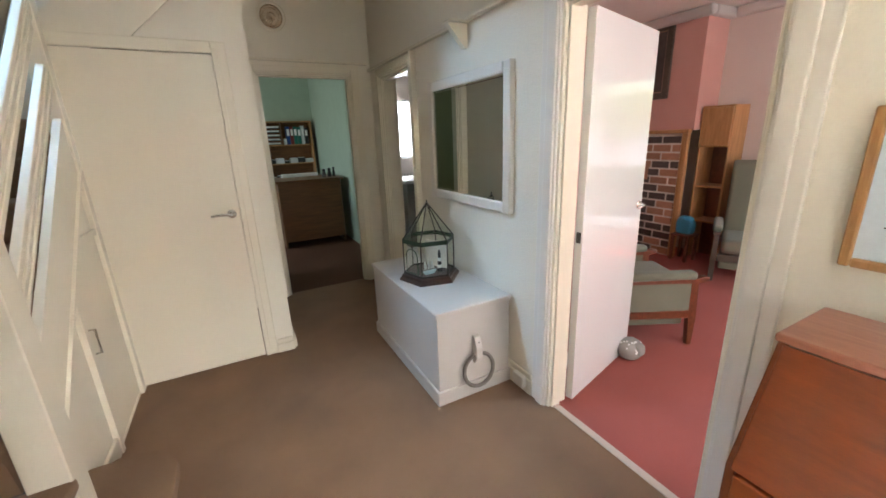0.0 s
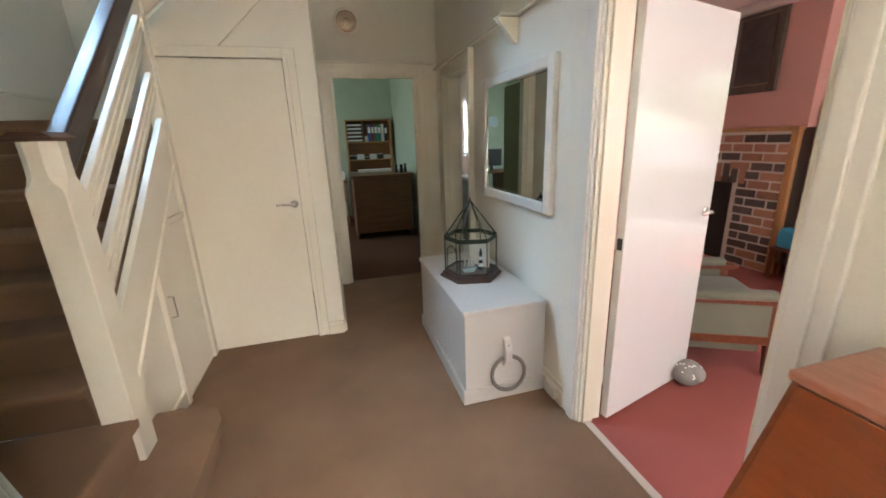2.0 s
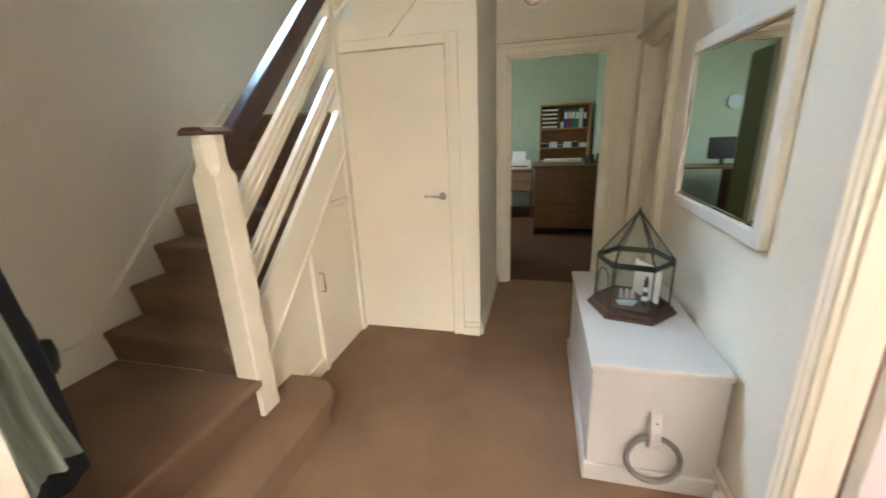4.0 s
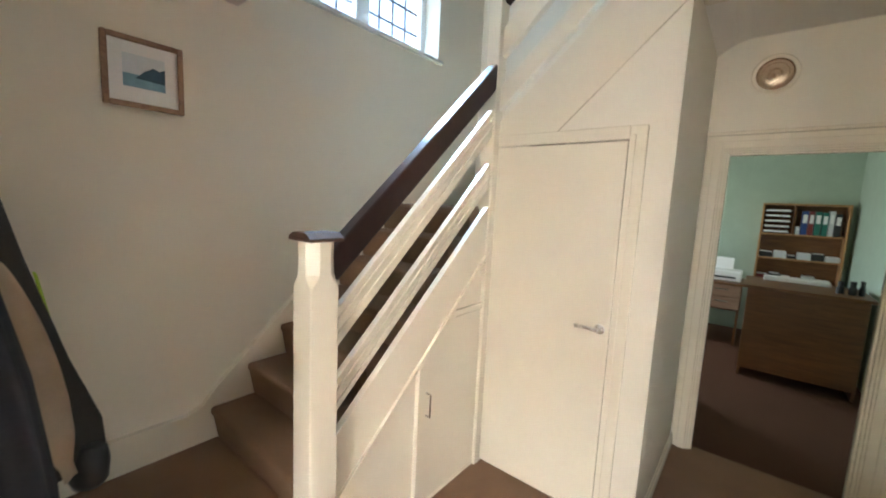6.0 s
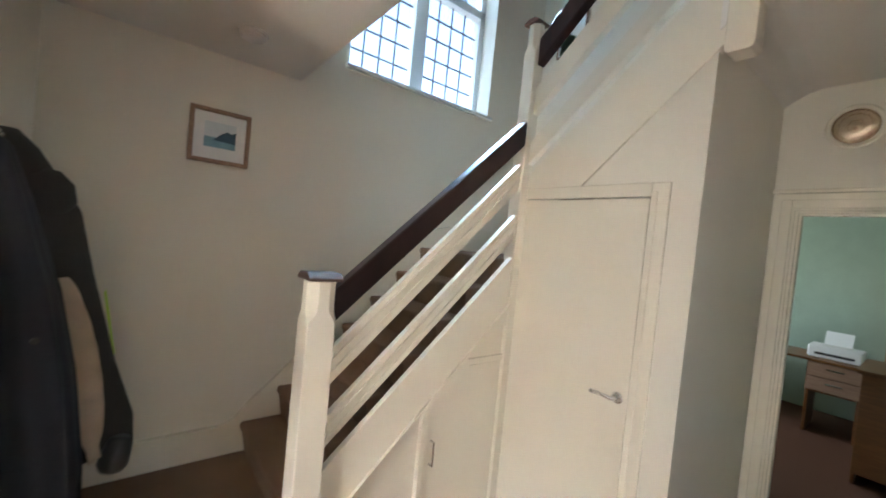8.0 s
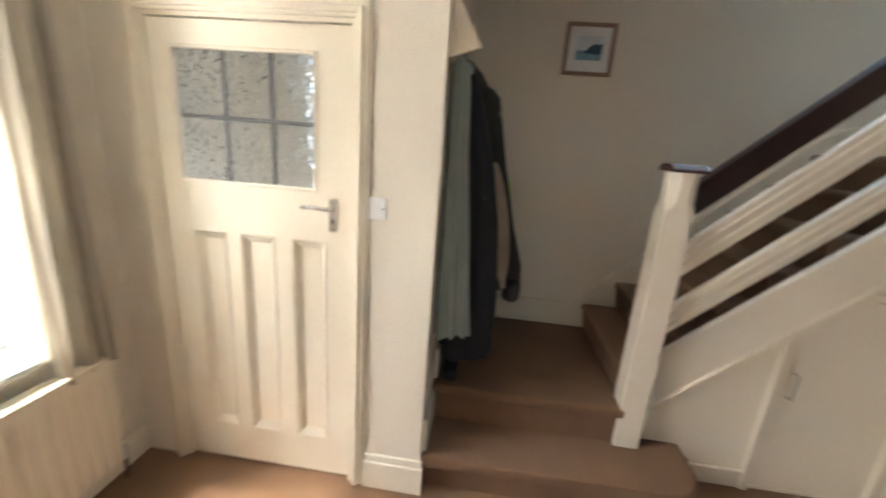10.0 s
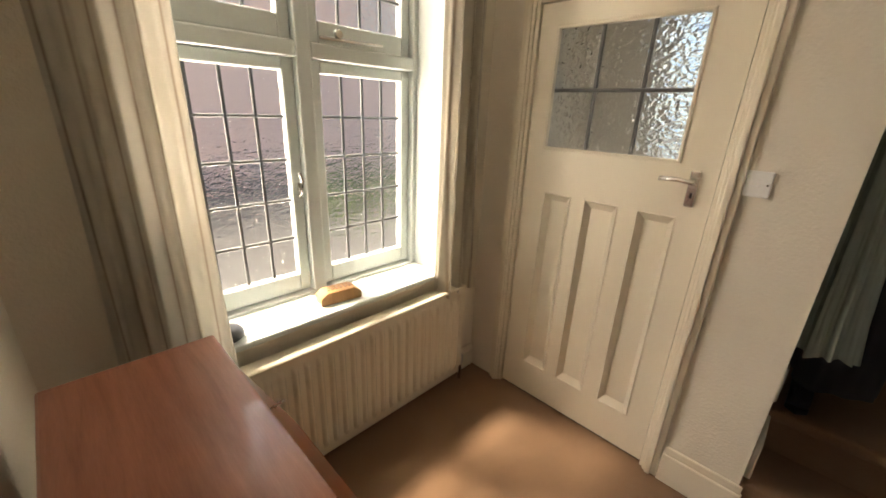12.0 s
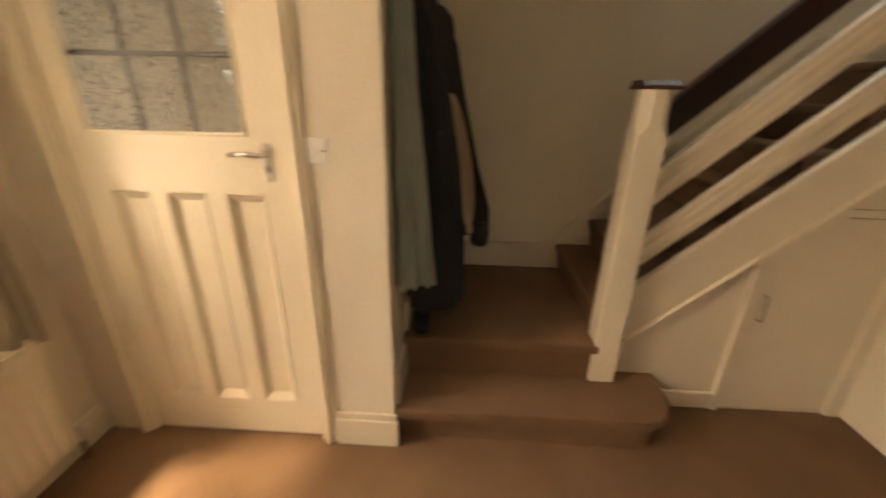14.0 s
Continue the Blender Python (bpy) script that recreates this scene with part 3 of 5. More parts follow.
def newel(name, cx, cy, z0, z1, w):
    """A square post, cut to a chamfered neck under a moulded cap."""
    ob = thing(name, "ivory painted square newel post with a dark wooden cap", "newel post", at=(cx, cy, 0))
    h, c = w / 2, w * 0.17

    def ring(z, cut):
        return [(h, h - cut), (h - cut, h), (-h + cut, h), (-h, h - cut), (-h, -h + cut), (-h + cut, -h), (h - cut, -h), (h, -h + cut)], z
    bm = bmesh.new()
    levels = [ring(z0, 0.004), ring(z1 - 0.165, 0.004), ring(z1 - 0.15, c * 0.55), ring(z1 - 0.135, c * 1.25), ring(z1 - 0.115, c * 1.75), ring(z1 - 0.06, c * 1.9), ring(z1, c * 1.75)]
    rows = [[bm.verts.new((x, y, z)) for x, y in pts] for pts, z in levels]
    for a, b in zip(rows, rows[1:]):
        for i in range(8):
            bm.faces.new((a[i], a[(i + 1) % 8], b[(i + 1) % 8], b[i]))
    bm.faces.new(rows[0][::-1]), bm.faces.new(rows[-1])
    part("post", bm, M["gloss"], ob)
    o = w * 0.5 + 0.012
    cap = box((-o, -o, z1), (o, o, z1 + 0.014), 0.005, 2)
    add_prism(cap, [(-o + 0.002, z1 + 0.014), (o - 0.002, z1 + 0.014), (o - 0.03, z1 + 0.03), (-o + 0.03, z1 + 0.03)], "y", -o + 0.002, o - 0.002)
    part("cap", cap, M["cap_wood"], ob, "dark brown wooden cap")
    return ob


newel("newel_post", -0.33, 1.832, 0.186, 1.445, 0.113)
newel("newel_post", -0.372, 2.985, 0.0, 2.915, 0.082)
drop = thing("newel_post", "ivory painted foot of the landing newel below the ceiling", "newel post")
part("post", prism([(0.578, 2.482), (0.583, 2.468), (0.593, 2.462), (0.661, 2.462), (0.672, 2.469), (0.676, 2.482), (0.676, 3.9), (0.578, 3.9)], "y", 2.975, 3.075, 0.004), M["gloss"], drop)

rails = thing("banister", "stair balustrade with a dark handrail and two wide ivory painted rails", "banister")
part("handrail", prism(sloped(1.872, 2.955, 1.372, 2.368, 1.235, 2.226), "x", -0.40, -0.335, 0.008), M["dark_wood"], rails, "dark stained moulded handrail")
for t0, t1, b0, b1 in ((1.117, 2.128, 0.965, 1.978), (0.834, 1.838, 0.70, 1.70)):
    r = part("rail", prism(sloped(1.872, 2.955, t0, t1, b0, b1), "x", -0.378, -0.345, 0.004), M["gloss"], rails)
    for d in (0.032, 0.085):
        part("bead", prism(sloped(1.88, 2.95, t0 - d, t1 - d, t0 - d - 0.016, t1 - d - 0.016), "x", -0.346, -0.337, 0.003), M["gloss"], r)
rails2 = thing("banister", "upper stair balustrade with a dark handrail and ivory rails", "banister")


def up(x0, x1, t0, b0, s):
    return [(x0, b0), (x0, t0), (x1, t0 + s * (x1 - x0)), (x1, b0 + s * (x1 - x0))]


part("handrail", prism(up(-0.33, 0.58, 2.83, 2.68, 0.88), "y", 2.97, 3.03, 0.008), M["dark_wood"], rails2, "dark stained handrail")
part("rail", prism(up(-0.33, 0.58, 2.557, 2.405, 0.88), "y", 2.98, 3.025, 0.004), M["gloss"], rails2)
part("rail", prism(up(-0.33, 0.58, 2.245, 2.118, 0.88), "y", 2.98, 3.025, 0.004), M["gloss"], rails2)


# ---- doors and trim ----
def lever_handle(parent, m, length=0.1, plate=None):
    """A chrome lever on a rose or plate; local x is along the lever, y out of the door."""
    h = new("handle")
    h.parent = parent
    h.matrix_parent_inverse = Matrix.Identity(4)
    h.matrix_local = m
    bm = bmesh.new()
    if plate:
        add_box(bm, (-0.016, 0, -plate * 0.72), (0.016, 0.007, plate * 0.28), 0.003)
    else:
        add_lathe(bm, [(0.026, 0), (0.026, 0.006), (0.02, 0.01)], 16, pose(0, 0, 0, -90, 0, 0))
    part("plate", bm, M["satin"], h)
    part("lever", tube([(0, 0, 0.0), (0, 0.035, 0), (0.012, 0.045, 0), (0.05, 0.047, 0.004), (length, 0.044, 0.001)], 0.0085, 8), M["satin"], h, smooth=True)
    return h


def architrave(name, axis, face, out, u0, u1, z1, width, legs=(True, True), mat=None, foot=0.0):
    """Moulded casing round an opening on a wall's face; out is +1 or -1."""
    bm = bmesh.new()
    w2 = width * 0.62
    def slabs(a, b, c, d, t):
        lo, hi = sorted((face, face + out * t))
        add_box(bm, (lo, a, c) if axis == "x" else (a, lo, c), (hi, b, d) if axis == "x" else (b, hi, d), 0.005, 2)
    for on, a, b, c, d in ((legs[0], u0 - width, u0, u0 - w2, u0 - 0.012), (legs[1], u1, u1 + width, u1 + 0.012, u1 + w2)):
        if on:
            slabs(a, b, foot, z1 + width, 0.016)
            slabs(c, d, foot, z1 + w2, 0.026)
    slabs(u0 - (width if legs[0] else 0) + 0.001, u1 + (width if legs[1] else 0) - 0.001, z1, z1 + width - 0.001, 0.0165)
    slabs(u0 - 0.012, u1 + 0.012, z1 + 0.012, z1 + w2 - 0.001, 0.0265)
    return tagged(part(name, bm, mat or M["gloss"]), kind="structure")


def lining(name, axis, lo, hi, u0, u1, z1, stop):
    """Door lining with a stop bead."""
    bm = bmesh.new()
    def slabs(a, b, c, d, p=lo, q=hi):
        add_box(bm, (p, a, c) if axis == "x" else (a, p, c), (q, b, d) if axis == "x" else (b, q, d), 0.002)
    slabs(u0, u0 + 0.022, 0, z1), slabs(u1 - 0.022, u1, 0, z1), slabs(u0 + 0.022, u1 - 0.022, z1 - 0.022, z1)
    p, q = stop
    slabs(u0 + 0.022, u0 + 0.035, 0, z1 - 0.022, p, q), slabs(u1 - 0.035, u1 - 0.022, 0, z1 - 0.022, p, q), slabs(u0 + 0.035, u1 - 0.035, z1 - 0.035, z1 - 0.022, p, q)
    return tagged(part(name, bm, M["gloss"]), kind="structure")


lining("door_frame_living", "x", 1.648, 1.772, LIV[0], LIV[1], LIV[3], (1.665, 1.72))
lining("door_frame_kitchen", "x", 1.648, 1.772, KIT[0], KIT[1], KIT[3], (1.665, 1.72))
lining("door_frame_office", "y", 4.078, 4.202, OFF[0], OFF[1], OFF[3], (4.09, 4.14))
lining("door_frame_front", "x", -0.152, -0.028, FD[0], FD[1], FD[3], (-0.15, -0.09))
architrave("trim_living", "x", 1.65, -1, LIV[0] + 0.008, LIV[1] - 0.008, LIV[3] - 0.008, 0.105, mat=M["ivory"])
architrave("trim_office", "y", 4.08, -1, OFF[0] + 0.008, OFF[1] - 0.008, OFF[3] - 0.01, 0.095)
architrave("trim_kitchen", "x", 1.65, -1, KIT[0] + 0.008, KIT[1] - 0.008, KIT[3] - 0.008, 0.075)
architrave("trim_front", "x", -0.03, 1, FD[0] + 0.008, FD[1] - 0.008, FD[3] - 0.008, 0.056)
tagged(part("trim_kitchen_batten", box((1.605, 3.06, 0), (1.65, 3.095, 2.03), 0.004), M["gloss"]), kind="structure")

# cupboard under the stairs: flush door
cup = thing("door_1", "flush ivory painted cupboard door with a chrome lever, closed", "door")
tagged(cup, kind="structure")
part("leaf", box((-0.338, 3.002, 0.012), (0.356, 3.037, 1.917), 0.002), M["gloss"], cup)
lever_handle(cup, pose(0.312, 3.002, 1.015, 0, 0, 180), 0.11)
for z in (0.2, 1.55):
    part("hinge", tube([(-0.345, 2.997, z), (-0.345, 2.997, z + 0.075)], 0.006), M["white"], cup)
bm = box((0.361, 3.001, 0), (0.435, 3.027, 1.985), 0.004)
add_box(bm, (-0.345, 3.0005, 1.923), (0.361, 3.027, 1.986), 0.004)
add_box(bm, (0.361, 2.995, 0), (0.389, 3.003, 1.945), 0.003)
tagged(part("trim_cupboard", bm, M["gloss"]), kind="structure")

# low door in the panel under the stairs
cub = thing("cupboard_door", "small ivory cupboard door with a slanted corner under the stairs", "cupboard door")
part("leaf", prism([(2.445, 0.02), (2.445, 0.765), (2.685, 0.985), (2.99, 0.985), (2.99, 0.02)], "x", -0.395, -0.35, 0.002), M["gloss"], cub)
part("handle", tube([(-0.35, 2.485, 0.51), (-0.322, 2.485, 0.51), (-0.322, 2.485, 0.63), (-0.35, 2.485, 0.63)], 0.0055), M["chrome"], cub, "chrome bow handle")
bm = bmesh.new()
add_prism(bm, [(2.405, 0.0), (2.405, 0.785), (2.44, 0.772), (2.44, 0.0)], "x", -0.356, -0.332)
add_prism(bm, [(2.405, 0.785), (2.66, 1.025), (2.683, 0.995), (2.44, 0.772)], "x", -0.356, -0.332)
add_prism(bm, [(2.66, 1.025), (2.99, 1.025), (2.99, 0.99), (2.683, 0.995)], "x", -0.356, -0.338)
add_box(bm, (-0.356, 2.44, 0.0), (-0.348, 2.99, 0.018), 0.002)
tagged(part("trim_cubby", bm, M["gloss"]), kind="structure")

# living-room door, open into that room
liv = thing("door_2", "flush white gloss door standing open into the living room", "door", at=(1.782, 1.606, 0), rz=15)
tagged(liv, kind="structure")
part("leaf", box((0.0, -0.04, 0.012), (0.715, 0.0, 1.925), 0.002), M["white_gloss"], liv)
lever_handle(liv, pose(0.66, -0.04, 1.0, 0, 0, 180), 0.1)
lever_handle(liv, pose(0.66, 0.0, 1.0, 0, 180, 0), 0.1)
for z in (0.2, 1.55):
    part("hinge", tube([(-0.006, 0.004, z), (-0.006, 0.004, z + 0.09)], 0.007), M["white"], liv)
part("latch", box((-0.003, -0.033, 0.90), (0.002, -0.008, 0.955), 0.002), M["dark_metal"], liv)

# kitchen door, open into the kitchen
kit = thing("door_3", "ivory painted kitchen door standing open", "door", at=(1.785, 3.838, 0), rz=76)
tagged(kit, kind="structure")
part("leaf", box((0.0, -0.02, 0.012), (0.60, 0.018, 1.94), 0.002), M["gloss"], kit)
lever_handle(kit, pose(0.545, -0.02, 1.03, 0, 0, 180), 0.08)

# front door: six panes over three tall raised panels
fd = thing("door_4", "ivory panelled front door with a leaded rippled glass light, shut", "door")
tagged(fd, kind="structure")
X0, X1 = -0.085, -0.042
FY0, FY1, FZ1 = FD[0] + 0.026, FD[1] - 0.026, FD[3] - 0.026
GY0, GY1, GZ0, GZ1 = -0.085, 0.46, 1.278, 1.755
panels = [(-0.052, 0.08), (0.138, 0.282), (0.35, 0.49)]
leaf = wall("leaf", "x", X0, X1, FY0, FY1, 0.012, FZ1, [(GY0, GY1, GZ0, GZ1)] + [(a, b, 0.19, 1.092) for a, b in panels], M["gloss"], fd)
del leaf["kind"]
for a, b in panels:
    part("panel", box((X0 + 0.006, a, 0.19), (X1 - 0.02, b, 1.092), 0), M["gloss"], fd)
    bm = bmesh.new()
    # splayed and beaded edges round the sunk panel
    for u, e in ((a, 1), (b, -1)):
        add_prism(bm, [(X1 - 0.021, u), (X1 - 0.002, u), (X1 + 0.002, u + e * 0.005), (X1 - 0.003, u + e * 0.01), (X1 - 0.018, u + e * 0.026), (X1 - 0.021, u + e * 0.028)], "z", 0.19, 1.092)
    for w, e in ((0.19, 1), (1.092, -1)):
        add_prism(bm, [(X1 - 0.021, w), (X1 - 0.002, w), (X1 + 0.001, w + e * 0.005), (X1 - 0.003, w + e * 0.01), (X1 - 0.019, w + e * 0.034), (X1 - 0.021, w + e * 0.036)], "y", a + 0.004, b - 0.004)
    part("moulding", bm, M["gloss"], fd)
bm = bmesh.new()
for s in ((GY0, GZ0, GY0 + 0.012, GZ1), (GY1 - 0.012, GZ0, GY1, GZ1), (GY0, GZ0, GY1, GZ0 + 0.012), (GY0, GZ1 - 0.012, GY1, GZ1)):
    add_box(bm, (X1 - 0.016, s[0], s[1]), (X1 + 0.006, s[2], s[3]), 0.003)
part("glazing_bead", bm, M["gloss"], fd)
dy, dz = (GY1 - GY0) / 3, (GZ1 - GZ0) / 2
for i in range(3):
    for j in range(2):
        pane = part("pane", box((X0 + 0.014, GY0 + dy * i + 0.004, GZ0 + dz * j + 0.004), (X0 + 0.02, GY0 + dy * (i + 1) - 0.004, GZ0 + dz * (j + 1) - 0.004), 0), M["ripple_door"], fd, "rippled obscure glass")
        pane.visible_shadow = False
for i in (1, 2):
    part("came", box((X0 + 0.01, GY0 + dy * i - 0.007, GZ0), (X0 + 0.025, GY0 + dy * i + 0.007, GZ1), 0.003), M["lead"], fd)
part("came", box((X0 + 0.009, GY0, GZ0 + dz - 0.007), (X0 + 0.026, GY1, GZ0 + dz + 0.007), 0.003), M["lead"], fd)
fh = lever_handle(fd, pose(X1, 0.515, 1.225, 0, 0, -90), 0.1, plate=0.125)
part("keyhole", box((-0.004, 0.006, -0.06), (0.004, 0.0085, -0.04), 0.001), M["black"], fh)
# dark strip drawn in for the shade under the leaf
part("gap_shade", box((X0 + 0.004, FY0 + 0.004, 0.002), (X1 - 0.006, FY1 - 0.004, 0.014), 0), M["dark_metal"], fd)

tagged(part("trim_threshold", box((1.672, 0.841, 0.0), (1.712, 1.597, 0.007), 0.003), material("pale_threshold", (0.5, 0.4, 0.33), 0.5)), kind="structure")

# skirting boards and picture rail
def skirting(name, *boards):
    """Boards with a thinner moulded top edge."""
    bm = bmesh.new()
    for a, b in boards:
        add_box(bm, a, (b[0], b[1], b[2] - 0.035), 0.003)
        add_box(bm, (a[0] + 0.005, a[1] + 0.005, b[2] - 0.035), (b[0] - 0.005, b[1] - 0.005, b[2]), 0.004, 2)
    return tagged(part(name, bm, M["gloss"]), kind="structure")


skirting("baseboard_west", ((-0.03, 0.657, 0), (-0.008, 0.922, 0.172)))
skirting("baseboard_east", ((1.628, 1.72, 0), (1.65, 3.06, 0.125)), ((1.628, -0.40, 0), (1.65, 0.715, 0.125)))
skirting("baseboard_south", ((-0.03, -0.40, 0), (1.628, -0.378, 0.14)))
skirting("baseboard_corridor", ((0.552, 3.02, 0), (0.57, 4.06, 0.1)), ((0.437, 2.993, 0), (0.552, 3.017, 0.1)))
bm = box((1.615, 1.70, 2.035), (1.65, 4.08, 2.055), 0.005, 2)
add_box(bm, (0.55, 4.045, 2.088), (1.615, 4.08, 2.108), 0.005, 2)
tagged(part("trim_picture_rail", bm, M["gloss"]), kind="structure")
part_bracket = thing("shelf_bracket", "small wedge-shaped ivory bracket under the plate rail", "bracket")
part("web", prism([(1.65, 2.03), (1.53, 2.03), (1.53, 2.015), (1.63, 1.905), (1.65, 1.905)], "y", 2.35, 2.39, 0.003), M["gloss"], part_bracket)
part("shelf", box((1.525, 2.325, 2.03), (1.65, 2.415, 2.042), 0.003), M["gloss"], part_bracket)

# ---- hall window ----
win = thing("window_1", "white painted two-light casement window with leaded rippled panes", "window")
tagged(win, kind="structure")
WX0, WX1, WZ0, WZ1 = WIN
YG = -0.605
bm = bmesh.new()
for a, b in (((WX0, WZ0), (WX0 + 0.035, WZ1)), ((WX1 - 0.035, WZ0), (WX1, WZ1)), ((WX0 + 0.035, WZ1 - 0.035), (WX1 - 0.035, WZ1)), ((WX0 + 0.035, WZ0), (WX1 - 0.035, WZ0 + 0.035)),
             ((0.78, WZ0 + 0.035), (0.836, WZ1 - 0.035)), ((WX0 + 0.035, 1.572), (0.78, 1.625)), ((0.836, 1.572), (WX1 - 0.035, 1.625))):
    add_box(bm, (a[0], YG - 0.05, a[1]), (b[0], YG + 0.05, b[1]), 0.006, 2)
part("window_frame", bm, M["window_paint"], win)
# reveal lining and sill board
bm = box((WX0 + 0.001, YG + 0.05, WZ0), (WX0 + 0.014, -0.395, WZ1), 0.002)
add_box(bm, (WX1 - 0.014, YG + 0.05, WZ0), (WX1 - 0.001, -0.395, WZ1), 0.002)
part("reveal", bm, M["window_paint"], win)
part("window_sill", box((WX0 - 0.03, YG + 0.04, WZ0), (WX1 + 0.02, -0.36, WZ0 + 0.024), 0.008, 2), M["window_paint"], win)


def light(x0, x1, z0, z1, cols, rows):
    c = part("casement", bmesh.new(), None, win)
    bm = bmesh.new()
    w = 0.042
    for a, b in (((x0, z0), (x0 + w, z1)), ((x1 - w, z0), (x1, z1)), ((x0 + w, z0), (x1 - w, z0 + w * 1.75)), ((x0 + w, z1 - w), (x1 - w, z1))):
        add_box(bm, (a[0], YG - 0.02, a[1]), (b[0], YG + 0.022, b[1]), 0.006, 2)
    bm.to_mesh(c.data)
    bm.free()
    c.data.materials.append(M["window_paint"])
    gx0, gx1, gz0, gz1 = x0 + w, x1 - w, z0 + w * 1.75, z1 - w
    dx, dz = (gx1 - gx0) / cols, (gz1 - gz0) / rows
    for i in range(cols):
        for j in range(rows):
            p = part("pane", box((gx0 + dx * i + 0.002, YG - 0.003, gz0 + dz * j + 0.002), (gx0 + dx * (i + 1) - 0.002, YG + 0.001, gz0 + dz * (j + 1) - 0.002), 0), M["ripple"], c)
            p.visible_shadow = False
    for i in range(1, cols):
        part("came", box((gx0 + dx * i - 0.0055, YG - 0.006, gz0), (gx0 + dx * i + 0.0055, YG + 0.005, gz1), 0.002), M["lead"], c)
    for j in range(1, rows):
        part("came", box((gx0, YG - 0.0065, gz0 + dz * j - 0.0055), (gx1, YG + 0.0055, gz0 + dz * j + 0.0055), 0.002), M["lead"], c)


light(0.838, WX1 - 0.037, WZ0 + 0.04, 1.57, 4, 5)
light(WX0 + 0.037, 0.778, WZ0 + 0.04, 1.57, 4, 5)
light(0.838, WX1 - 0.037, 1.627, WZ1 - 0.037, 4, 3)
light(WX0 + 0.037, 0.778, 1.627, WZ1 - 0.037, 4, 3)
# fastener and stays
part("latch", tube([(0.855, YG + 0.03, 1.09), (0.855, YG + 0.05, 1.11), (0.853, YG + 0.055, 1.15), (0.86, YG + 0.05, 1.18)], 0.007), M["chrome"], win)
part("latch", box((0.848, YG + 0.02, 1.08), (0.862, YG + 0.034, 1.14), 0.003), M["chrome"], win)
part("stay", tube([(0.47, YG + 0.04, 1.65), (0.65, YG + 0.045, 1.645), (0.74, YG + 0.04, 1.645)], 0.006), M["chrome"], win)
part("stay", lathe([(0.014, 0), (0.02, 0.004), (0.014, 0.012)], 14, pose(0.66, YG + 0.03, 1.665, -90, 0, 0)), M["chrome"], win)

# stair window, high on the picture wall
sw = thing("window_2", "white painted leaded casement window over the stairs", "window")
tagged(sw, kind="structure")
SY0, SY1, SZ0, SZ1 = SW
bm = bmesh.new()
XG = -1.33
for a, b in (((SY0, SZ0), (SY0 + 0.05, SZ1)), ((SY1 - 0.05, SZ0), (SY1, SZ1)), ((SY0, SZ1 - 0.05), (SY1, SZ1)), ((SY0, SZ0), (SY1, SZ0 + 0.05)), ((2.72, SZ0), (2.83, SZ1)), ((SY0, 3.45), (SY1, 3.52))):
    add_box(bm, (XG - 0.03, a[0], a[1]), (XG + 0.05, b[0], b[1]), 0.006, 2)
part("window_frame", bm, M["white_gloss"], sw)
part("window_sill", box((XG + 0.03, SY0 - 0.02, SZ0 - 0.022), (-1.11, SY1 + 0.03, SZ0 + 0.003), 0.006, 2), M["white_gloss"], sw)
for a, b in ((SY0 + 0.05, 2.72), (2.83, SY1 - 0.05)):
    for c, d, n in ((SZ0 + 0.05, 3.45, 5), (3.52, SZ1 - 0.05, 3)):
        p = part("pane", box((XG - 0.002, a, c), (XG + 0.002, b, d), 0), M["glass"], sw)
        p.visible_shadow = False
        for i in range(1, 4):
            part("came", box((XG - 0.006, a + (b - a) * i / 4 - 0.005, c), (XG + 0.006, a + (b - a) * i / 4 + 0.005, d), 0), M["lead"], sw)
        for i in range(1, n):
            part("came", box((XG - 0.0065, a, c + (d - c) * i / n - 0.005), (XG + 0.0065, b, c + (d - c) * i / n + 0.005), 0), M["lead"], sw)

# ---- hall furniture ----
chest = thing("chest", "white painted wooden blanket chest with a plinth and rope ring", "chest", at=(1.392, 2.42, 0))
part("body", box((-0.235, -0.505, 0.0), (0.235, 0.51, 0.525), 0.003), M["white"], chest)
part("lid", box((-0.245, -0.517, 0.525), (0.24, 0.517, 0.552), 0.006, 2), M["white"], chest)
bm = box((-0.25, -0.52, 0.0), (0.237, -0.505, 0.085), 0.005, 2)
add_box(bm, (-0.25, -0.505, 0.0), (-0.235, 0.512, 0.085), 0.005, 2)
part("plinth", bm, M["white"], chest)
rh = part("cleat", prism([(-0.525 - 0.0, 0.36), (-0.505, 0.37), (-0.505, 0.20), (-0.53, 0.205), (-0.55, 0.24), (-0.55, 0.30)], "x", -0.02, 0.02, 0.004), M["white"], chest, "white wooden cleat")
part("screw", lathe([(0.004, 0), (0.004, 0.002)], 8, pose(0, -0.541, 0.335, 90, 0, 0)), M["black"], rh)
bm = bmesh.new()
add_tube(bm, [(0.005 + 0.096 * math.sin(a), -0.533 + 0.01 * math.cos(a), 0.16 + 0.096 * math.cos(a)) for a in [math.tau * i / 36 for i in range(36)]], 0.011, 8, True)
part("rope_ring", bm, material("grey_rope", (0.2, 0.175, 0.155), 0.9, grain=0.25, grain_scale=180, bump=0.8, bump_scale=150), chest, "grey-brown rope ring", smooth=True)

